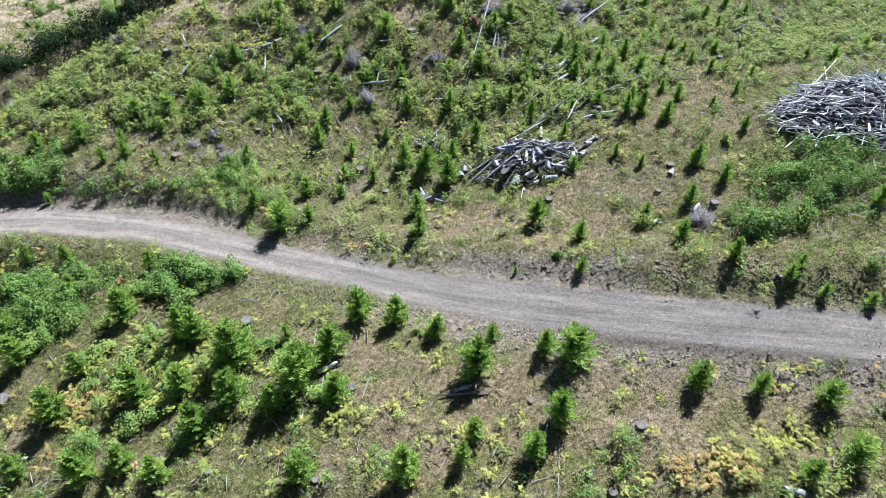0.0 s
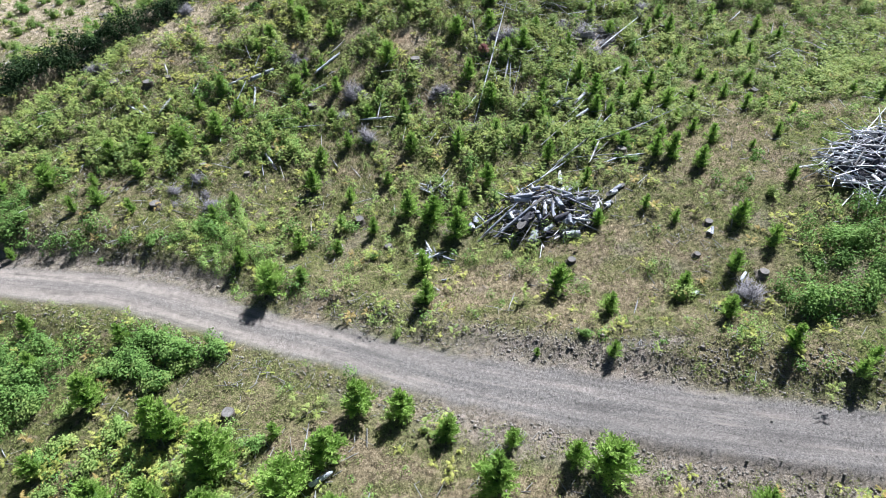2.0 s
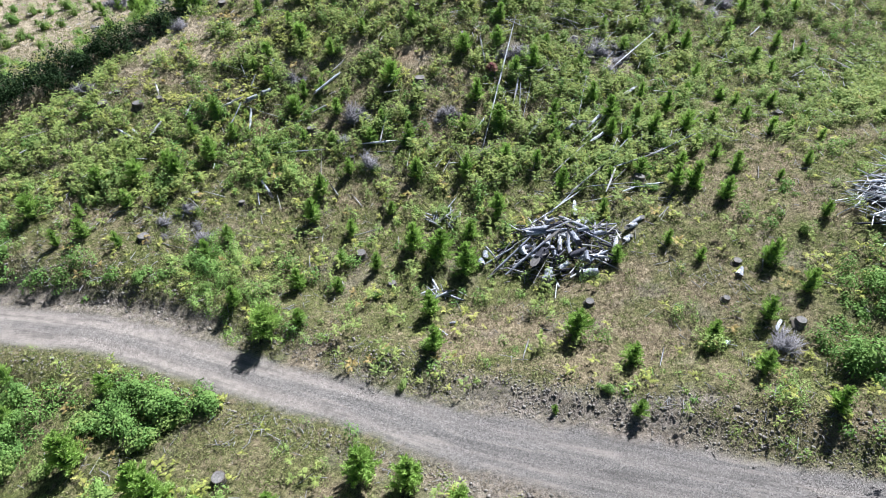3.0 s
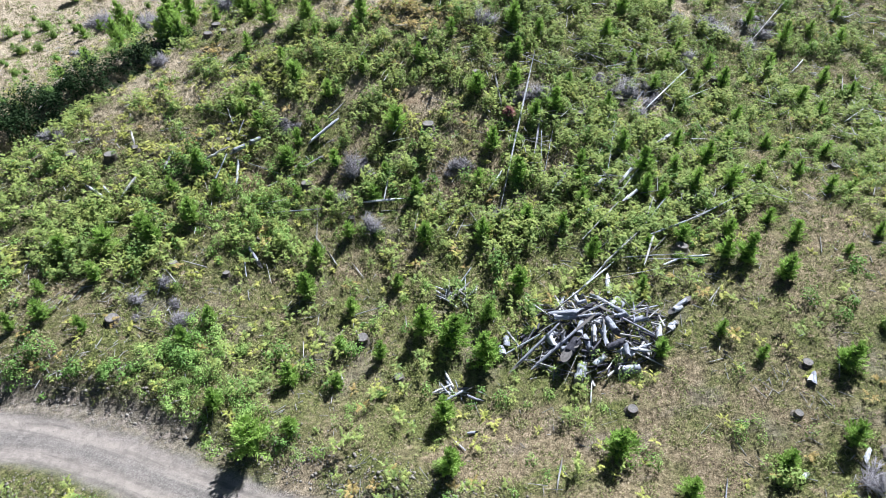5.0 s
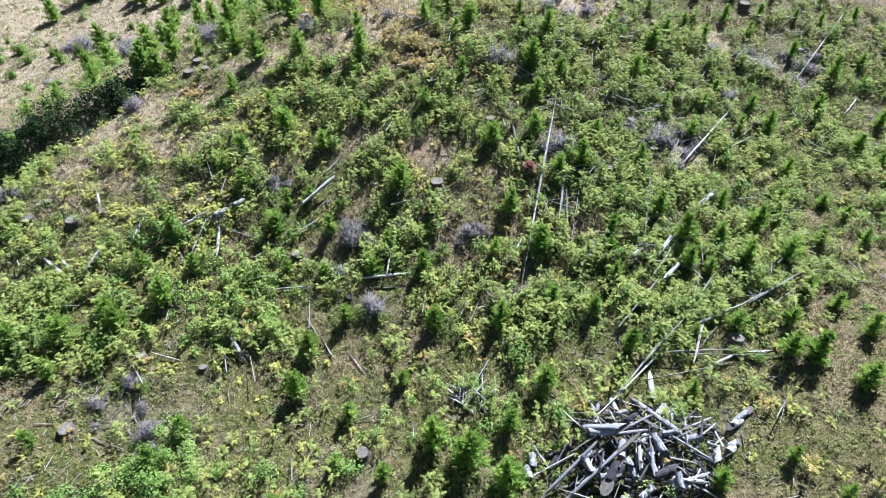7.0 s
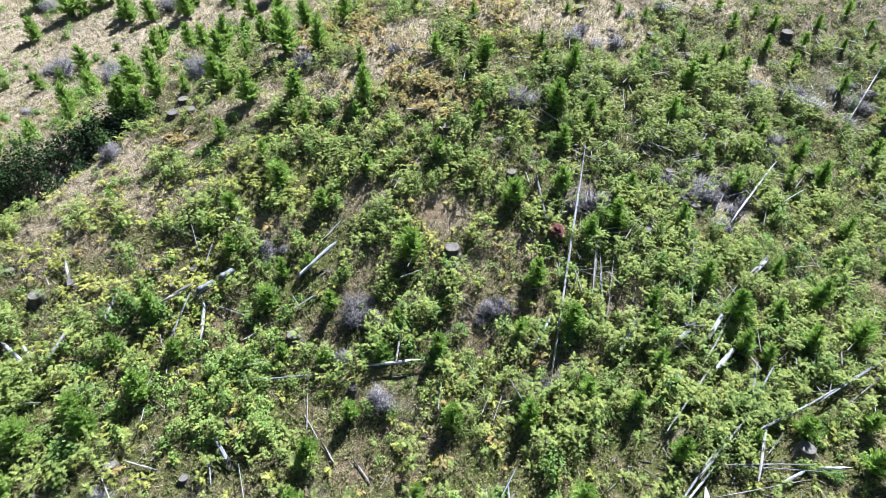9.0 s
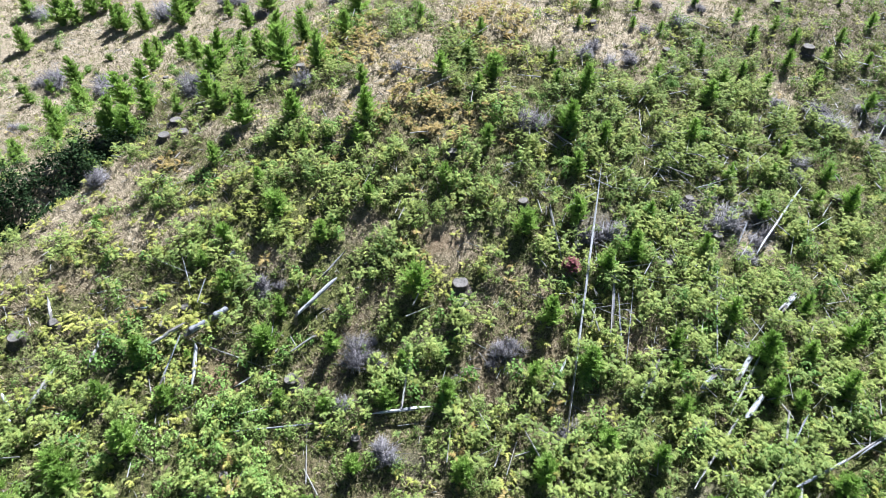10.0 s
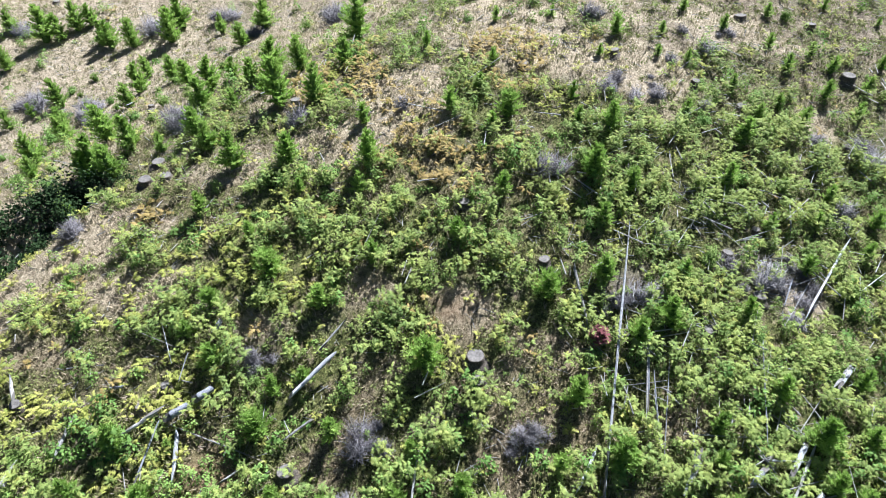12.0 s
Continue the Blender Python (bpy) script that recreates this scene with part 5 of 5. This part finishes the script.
lying([
    (-15.13, 56.33, -12.08, 56.6, 0.16), (-12.08, 56.6, -11.82, 53.93, 0.11), (13.95, 56.62, 13.24, 55.15, 0.16), (-16.75, 56.81, -15.06, 57.29, 0.08), (-8.11, 57.16, -5.98, 57.37, 0.22), (-28.53, 57.46, -27.99, 56.91, 0.22),
    (12.98, 57.64, 11.92, 56.61, 0.36), (-17.19, 57.99, -17.36, 57.12, 0.08), (9.71, 58, 10.48, 58.69, 0.36), (15.77, 58.13, 16.21, 57.6, 0.1), (1.43, 58.14, 2.52, 59.92, 0.18), (-30.36, 58.14, -28.49, 56.79, 0.28),
    (6.69, 58.15, 7.56, 59.44, 0.22), (11.81, 58.48, 13, 59.94, 0.34), (-26.58, 58.86, -27.06, 57.03, 0.22), (7.52, 59.1, 6.79, 58.18, 0.16), (10.84, 59.18, 12.87, 59.13, 0.13), (-15.37, 59.2, -16.31, 58.6, 0.13),
])
lying([
    (-26.72, 59.23, -26.72, 58.02, 0.2), (13.02, 59.26, 11.31, 57.11, 0.22), (-6.5, 59.98, -6.88, 57.37, 0.22), (7.56, 60.72, 7.36, 59.45, 0.1), (-18.93, 60.74, -18.67, 58.65, 0.28), (-19.85, 60.91, -20.29, 58.37, 0.18),
    (-24.29, 61.05, -24.52, 59.42, 0.22), (-19.31, 61.1, -15.47, 59.89, 0.14), (-12.12, 61.31, -13.22, 60.51, 0.16), (-20.08, 61.46, -21.22, 60.53, 0.24), (-18.47, 61.8, -19.34, 61.24, 0.5), (5.89, 62.24, 5.78, 60.54, 0.1),
    (-17.44, 62.74, -18.14, 62.17, 0.5), (-22.94, 62.87, -22.26, 62.96, 0.18), (15.9, 63.14, 16.99, 64.08, 0.24), (6.82, 63.19, 5.89, 59.46, 0.1), (-28.19, 63.22, -27.68, 62.2, 0.22), (6, 63.56, 5.78, 60.71, 0.12),
])
lying([
    (16.85, 63.8, 16.05, 63.05, 0.24), (-11.54, 63.89, -13.22, 62.31, 0.3), (-19.08, 64.34, -19.25, 63.16, 0.07), (6.02, 65.04, 5.56, 62.48, 0.13), (12.52, 65.26, 11.34, 60.91, 0.12), (6.1, 65.59, 5.44, 62.39, 0.14),
    (-20.65, 65.7, -20.02, 64.35, 0.06), (-10.74, 65.83, -11.81, 64.66, 0.16), (32.93, 65.93, 34.69, 67.29, 0.12), (-22.65, 65.96, -20.53, 65.17, 0.06), (-17.52, 66.17, -17.84, 65.55, 0.3), (2.79, 66.38, 2.34, 69.25, 0.32),
    (5.15, 68.31, 2.59, 57.96, 0.24), (16.66, 69.32, 14.85, 67.22, 0.13), (16, 69.89, 14.99, 68.31, 0.12), (27.37, 70.24, 28.71, 71.53, 0.09), (22.08, 70.54, 19.82, 69.05, 0.1), (19.92, 72, 15.8, 67.28, 0.24),
])
lying([
    (36.14, 73.59, 34.95, 70.94, 0.16), (10.47, 73.62, 13.43, 70.9, 0.07), (31.7, 74.41, 33.18, 75.98, 0.13), (17.31, 74.91, 16.83, 73.26, 0.14), (35.09, 85.88, 29.36, 79.03, 0.2),
])

# the slash pile near the track: long pieces laid by hand, short rounds between
PILE = [
    (8.13, 48.29, 9.48, 45.89, 0.42),
    (10.01, 51.01, 6.04, 47.35, 0.2),
    (8.47, 46.15, 10.91, 44.21, 0.22),
    (4.74, 44.96, 2.54, 43.38, 0.28),
    (6.86, 45.1, 4.36, 43.46, 0.3),
    (4.99, 46.36, 6.76, 46.05, 0.6),
    (8.55, 46.78, 6.91, 45.97, 0.18),
    (11.92, 46.75, 10.27, 45.9, 0.18),
    (3.97, 44.97, 2.17, 44.46, 0.17),
    (3.45, 48.72, 4.87, 46.25, 0.12),
    (2.05, 46.19, 2.75, 44.78, 0.24),
    (10.42, 46.92, 9.96, 45.07, 0.15),
    (7.41, 44.92, 7.27, 43.97, 0.3),
    (8.03, 44.84, 7.88, 43.67, 0.3),
    (4.65, 44.73, 4.86, 43.99, 0.5),
    (10.24, 47.74, 9.52, 46.52, 0.36),
    (9.12, 43.51, 9.15, 42.82, 0.5),
    (7.97, 45.84, 6.76, 45.73, 0.26),
    (10.41, 43.11, 9.42, 43.13, 0.3),
    (5.22, 43.61, 6.07, 43.64, 0.5),
]


def heap(x, y, cx, cy, rx, ry, h, steep=0.6):
    return h * max(0.0, 1 - ((x - cx) / rx) ** 2 - ((y - cy) / ry) ** 2) ** steep


def debris(name, pieces, mat, rr, label):
    """The small pieces inside a heap, as one rest."""
    V, Fc = [], []
    for a, b, w in pieces:
        d = (b - a).normalized()
        s1 = d.cross(Vector((0.2, 0.1, 1))).normalized()
        s2 = d.cross(s1)
        k = len(V)
        for p, f in ((a, 1.0), (b, rr.uniform(0.5, 0.9))):
            for t in range(6):
                g = w / 2 * f * rr.uniform(0.8, 1.2)
                V.append(p + s1 * math.cos(t * 1.0472) * g + s2 * math.sin(t * 1.0472) * g)
        Fc += [(k + t, k + (t + 1) % 6, k + 6 + (t + 1) % 6, k + 6 + t) for t in range(6)]
        Fc += [(k, k + 1, k + 2, k + 3), (k, k + 3, k + 4, k + 5), (k + 6, k + 7, k + 8, k + 9), (k + 6, k + 9, k + 10, k + 11)]
    tagged(new(name, quick(name, np.array(V), np.array(Fc), mat)), label, "slash", kind="stuff")


def filling(shape, n, seed):
    rr = random.Random(seed)
    out = []
    for i in range(n):
        a, q = rr.uniform(0, 6.283), rr.random() ** 0.5
        x, y = shape[0] + math.cos(a) * q * shape[2], shape[1] + math.sin(a) * q * shape[3]
        z = gz(x, y) + 0.08 + heap(x, y, *shape) * rr.uniform(0.0, 0.95)
        yaw, dip, L = rr.uniform(0, 6.283), rr.gauss(0, 0.3), rr.uniform(0.3, 1.3)
        d = Vector((math.cos(yaw) * math.cos(dip), math.sin(yaw) * math.cos(dip), math.sin(dip))) * L / 2
        out.append((Vector((x, y, z)) - d, Vector((x, y, z)) + d, rr.uniform(0.04, 0.16)))
    return out, rr


# thick sawn chunks in the heap: place, length, thickness, and the way they point
CHUNK_ROWS = [
    (6.36, 42.3, 1.3, 0.85, 70), (9.29, 42.2, 1.35, 0.7, 3), (5.93, 46.1, 1.9, 0.6, -5), (5.86, 43.6, 1.6, 0.95, 52), (2.02, 45.3, 0.7, 0.6, 85),
    (1.66, 44.5, 0.7, 0.6, 95), (4.83, 44.4, 0.9, 0.5, -50), (13.06, 46.3, 0.95, 0.5, 30), (11.49, 44.5, 0.9, 0.5, 80), (12.39, 44.9, 0.6, 0.55, 40),
    (7.99, 44.4, 1.2, 0.36, 95), (7.41, 44.3, 1.2, 0.34, 80), (9.28, 49.0, 1.7, 0.45, 85), (10.27, 47.6, 1.4, 0.5, 60), (9.31, 47.4, 0.8, 0.45, 50),
]
CHUNK_ROWS += [
    (9.79, 47.3, 0.8, 0.45, 120), (7.82, 45.5, 0.8, 0.5, 40), (8.63, 45.1, 1.0, 0.6, 110), (8.65, 43.7, 1.1, 0.6, 15), (9.18, 43.2, 0.9, 0.55, 150),
    (6.97, 43.8, 1.2, 0.5, 100), (4.78, 45.0, 1.0, 0.4, 20), (7.1, 46.6, 1.3, 0.45, 30), (6.6, 45.0, 1.1, 0.55, 75), (10.3, 45.4, 1.0, 0.5, 10),
    (9.6, 46.2, 1.2, 0.42, 140), (3.2, 45.2, 1.0, 0.35, 60), (7.6, 42.9, 0.9, 0.45, 35),
]


def slash_pile():
    rr = random.Random(5)
    shape = (7.4, 45.1, 4.8, 3.1, 1.3)
    # the core is dark filler: shade in the pile's gaps put into its colour
    for name, mat, label, seed, count in (("slash_pile_core", BARK_SHADE, "dark wood pieces painting the shade inside a slash pile", 3, 260), ("slash_pile_sticks", PALEWOOD, "thin pale broken branches in a slash pile", 4, 130)):
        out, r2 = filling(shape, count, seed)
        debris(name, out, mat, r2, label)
    for x, y, L, w, turn in CHUNK_ROWS:
        top = heap(x, y, *shape)
        yaw, dip = math.radians(turn), rr.uniform(-0.2, 0.25)
        d = Vector((math.cos(yaw) * math.cos(dip), math.sin(yaw) * math.cos(dip), math.sin(dip))) * L / 2
        c = Vector((x, y, gz(x, y) + 0.42 * w + 0.8 * max(0.0, top - 0.25)))
        log_between(c - d * 0.92, c + d * 0.92, w * 0.8, rr, DARKLOGS if rr.random() < 0.15 else CHUNKS, "thick grey sawn log chunk in a heaped slash pile", "slash pile by the track")
    for i in range(34):
        a, q = rr.uniform(0, 6.283), rr.random() ** 0.6
        x, y = shape[0] + math.cos(a) * q * shape[2], shape[1] + math.sin(a) * q * shape[3]
        top = heap(x, y, *shape)
        thin = rr.random() < 0.7
        L = rr.uniform(1.2, 2.6) if thin else rr.uniform(0.5, 1.1)
        w = rr.uniform(0.04, 0.10) if thin else rr.uniform(0.16, 0.3)
        yaw, dip = rr.uniform(0, 6.283), rr.uniform(-0.3, 0.3)
        z = gz(x, y) + 0.5 * w + top * rr.uniform(0.5, 1.0)
        d = Vector((math.cos(yaw) * math.cos(dip), math.sin(yaw) * math.cos(dip), math.sin(dip))) * L / 2
        c = Vector((x, y, z))
        log_between(c - d, c + d, w, rr, LOGS[1:3] if thin else CHUNKS, "pale broken branch on a slash pile" if thin else "short grey log chunk in a heaped slash pile", "slash pile by the track")
    for x0, y0, x1, y1, w in PILE:
        w *= 0.72 if math.hypot(x1 - x0, y1 - y0) < 4 else 0.6
        za, zb = heap(x0, y0, *shape), heap(x1, y1, *shape)
        log_between((x0, y0, gz(x0, y0) + za * 0.9 + 0.25), (x1, y1, gz(x1, y1) + zb * 0.9 + 0.25), w, rr, LOGS[:1] + LOGS[3:5] + LOGS[7:], "long silver-grey log on top of a slash pile", "slash pile by the track")


slash_pile()


def pole_pile():
    """The large heap of thin poles on the open slope; the smallest pieces inside are one rest."""
    rr = random.Random(9)
    shape = (35.2, 43.4, 7.9, 5.2, 2.0, 0.4)
    rest, core = [], []
    for i in range(2000):
        a, q = rr.uniform(0, 6.283), rr.random() ** 0.5
        x, y = shape[0] + math.cos(a) * q * shape[2], shape[1] + math.sin(a) * q * shape[3]
        top = heap(x, y, *shape) * (0.7 + 0.5 * float(vnoise(np.array([x]), np.array([y]), 2.2, 66)[0]))
        short = rr.random() < 0.25
        L = rr.uniform(0.4, 1.2) if short else rr.gammavariate(3, 0.6) + 0.7
        w = rr.uniform(0.14, 0.30) if short else rr.uniform(0.04, 0.12)
        yaw = rr.gauss(-0.05, 0.5) if rr.random() < 0.45 else rr.uniform(0, 6.283)
        dip = rr.gauss(0, 0.22)
        layer = 0 if i < 120 else 1 if i < 760 else 2
        if layer == 1:
            L, w = L * 1.15, w * 0.72
        if layer == 2:
            L = min(L, 1.1)
            x, y = shape[0] + (x - shape[0]) * 0.9, shape[1] + (y - shape[1]) * 0.9
        z = gz(x, y) + 0.5 * w + top * (rr.uniform(0.72, 1.05), rr.uniform(0.4, 1.02), rr.uniform(0.0, 0.9))[layer]
        d = Vector((math.cos(yaw) * math.cos(dip), math.sin(yaw) * math.cos(dip), math.sin(dip))) * L / 2
        c = Vector((x, y, z))
        if layer:
            (rest if layer == 1 else core).append((c - d, c + d, w * (1.0 if layer == 1 else 1.5)))
        else:
            log_between(c - d, c + d, w, rr, DARKLOGS if rr.random() < 0.04 else LOGS[1:3] + LOGS[5:7] if rr.random() < 0.6 else None, "bleached pole in a large heap of logging slash", "pole heap on the slope")
    debris("pole_heap_rest", rest, HEAPWOOD, rr, "tangled grey branches inside a heap of logging slash")
    # dark filler added for the shade deep between the poles
    debris("pole_heap_core", core, BARK_SHADE, rr, "dark branch pieces painting the shade deep in a slash heap")


pole_pile()


def small_heap(cx, cy, n, spread, seed):
    rr = random.Random(seed)
    for i in range(n):
        x, y = cx + rr.gauss(0, spread), cy + rr.gauss(0, spread * 0.7)
        L, w, yaw = rr.uniform(0.5, 1.6), rr.uniform(0.06, 0.2), rr.uniform(0, 3.14)
        z = gz(x, y) + 0.5 * w + rr.uniform(0, 0.35)
        d = Vector((math.cos(yaw), math.sin(yaw), rr.uniform(-0.2, 0.2))) * L / 2
        c = Vector((x, y, z))
        log_between(c - d, c + d, w, rr, None, "small grey stick in a low slash heap", "low slash heaps")


small_heap(-1.5, 49.3, 20, 0.7, 1)
small_heap(-1.6, 41.9, 9, 0.8, 2)
for ob in STUMPS + LOGS + CHUNKS + DARKLOGS:
    for o in (*ob.children_recursive, ob):
        bpy.data.objects.remove(o)


# ---- dead twiggy shrubs and the red maple ----
def twig_mesh(seed, count=150):
    r = np.random.RandomState(seed)
    V, Fc = [], []
    knots = [np.append(r.normal(0, 0.22, 2), 0.0) for _ in range(3)]
    for i in range(count):
        az, lean, L = r.uniform(0, 6.283), r.uniform(0.1, 1.25), r.uniform(0.55, 1.05)
        d = np.array([np.cos(az) * np.sin(lean), np.sin(az) * np.sin(lean), np.cos(lean)])
        knot = knots[i % 3]
        p = knot + np.array([0.10 * np.cos(az), 0.10 * np.sin(az), -0.05]) * r.uniform(0, 1)
        L *= (1.0, 0.75, 0.6)[i % 3]
        pieces = [(p, d, L * 0.85, 0.017)]
        for j in range(3):
            e = d + 0.55 * r.normal(size=3)
            pieces.append((p + d * L * r.uniform(0.25, 0.6), e / np.linalg.norm(e), L * r.uniform(0.3, 0.6), 0.011))
        for a, dd, ll, w in pieces:
            s1 = np.cross(dd, (0.3, 0.5, 0.8))
            s1 /= np.linalg.norm(s1)
            s2 = np.cross(dd, s1)
            k = len(V)
            V += [a + s1 * w, a - 0.5 * s1 * w + 0.87 * s2 * w, a - 0.5 * s1 * w - 0.87 * s2 * w, a + dd * ll]
            Fc += [(k, k + 1, k + 3), (k + 1, k + 2, k + 3), (k + 2, k, k + 3)]
    return quick("twig_tangle", np.array(V), np.array(Fc), TWIG)


TWIGS = [twig_mesh(s) for s in range(3)]


def dead_shrubs(rows):
    for x, y, w in rows:
        rr = random.Random(int(x * 19 + y * 5))
        ob = new("dead_shrub")
        ob.matrix_basis = pose(x, y, gz(x, y), 0, 0, rr.uniform(0, 360)) @ Matrix.Diagonal((w * 0.75, w * rr.uniform(0.5, 0.8), w * rr.uniform(0.5, 0.85), 1))
        part("twig_tangle", TWIGS[rr.randrange(3)], ob)
        tagged(ob, "leafless dead shrub of grey tangled twigs", "dead shrub", "dead shrubs")


dead_shrubs([
    (19.34, 34.04, 2.23), (-19.81, 46.85, 1.89), (-7.13, 55.38, 2.41), (2.58, 55.65, 1.97), (-44.52, 56.81, 2.78), (-9.96, 57.9, 1.36),
    (-1.66, 60.03, 0.98), (-8.88, 60.25, 2.74), (-35.54, 63.47, 2.38), (3.84, 66.95, 1.3), (6.18, 67.72, 2.63), (13.65, 69.77, 2.53),
    (-28.6, 73.03, 1.99), (20.78, 74.19, 1.5), (21.89, 75.35, 2.07), (0.82, 75.4, 3.13), (30.1, 79.6, 2.54), (25.68, 80.25, 2.73),
    (21.91, 81.06, 1.64), (8.72, 82.77, 1.62), (13.85, 82.84, 1.37), (-25.39, 83.67, 2.4), (6.68, 83.76, 1.63), (-25.66, 85.18, 2.36),
    (12.25, 87.7, 1.45), (6.29, 92.79, 2.47), (-50.31, 94.91, 1.79), (-39.62, 95.96, 2.52), (-41.39, 98.99, 2.76), (-52.2, 104.81, 3.88),
])
dead_shrubs([
    (-17.02, 107.49, 4.04),
    (-52.2, 104.6, 4.77),
    (-42.1, 99.7, 3.5),
    (-41.8, 120.2, 4.28),
    (-24.9, 84.2, 3.35),
    (-16.9, 104.4, 3.75),
    (-15.8, 81.2, 2.5),
    (-8.4, 81.3, 1.6),
    (-61.3, 122.4, 3.86),
    (-27.8, 114.3, 3.38),
    (-33.4, 122.0, 4.18),
])


def brush():
    """Tangles of dead branches over the grey slash patches."""
    rr = random.Random(77)
    for px, py, rx, ry in PATCHES["B"]:
        if abs(float(road_offset(np.array([px]), np.array([py]))[0][0])) < 6:
            continue
        for i in range(5):
            a, q = rr.uniform(0, 6.283), rr.random() ** 0.5
            dead_shrubs([(px + rx * q * math.cos(a), py + ry * q * math.sin(a), rr.uniform(0.7, 1.7))])


brush()


def red_shrub(x, y):
    r = np.random.RandomState(3)
    ob = new("red_shrub")
    ob.location = (x, y, gz(x, y))
    n = 260
    az, el, q = r.uniform(0, 6.283, n), r.uniform(0.1, 1.5, n), r.uniform(0.35, 1.0, n) ** 0.5
    c = np.stack([0.6 * q * np.cos(az) * np.cos(el), 0.6 * q * np.sin(az) * np.cos(el), 0.2 + 0.8 * q * np.sin(el)], -1)
    tpl = np.array([(-0.5, 0, 0), (0, 0.4, 0.1), (0.6, 0, 0), (0, -0.4, 0.1)]) * 0.16
    v = rot_z(np.repeat(tpl[None], n, 0), r.uniform(0, 6.3, n)[:, None]) + c[:, None]
    part("foliage", quick("foliage", v, np.arange(n * 4).reshape(-1, 4), REDLEAF), ob, "crimson autumn leaves")
    part("twig_tangle", TWIGS[0], ob).scale = (0.6, 0.6, 0.8)
    ob.scale = (1.1, 1.1, 1.1)
    tagged(ob, "small vine maple with crimson leaves among grey logs", "shrub")


red_shrub(3.35, 65.4)
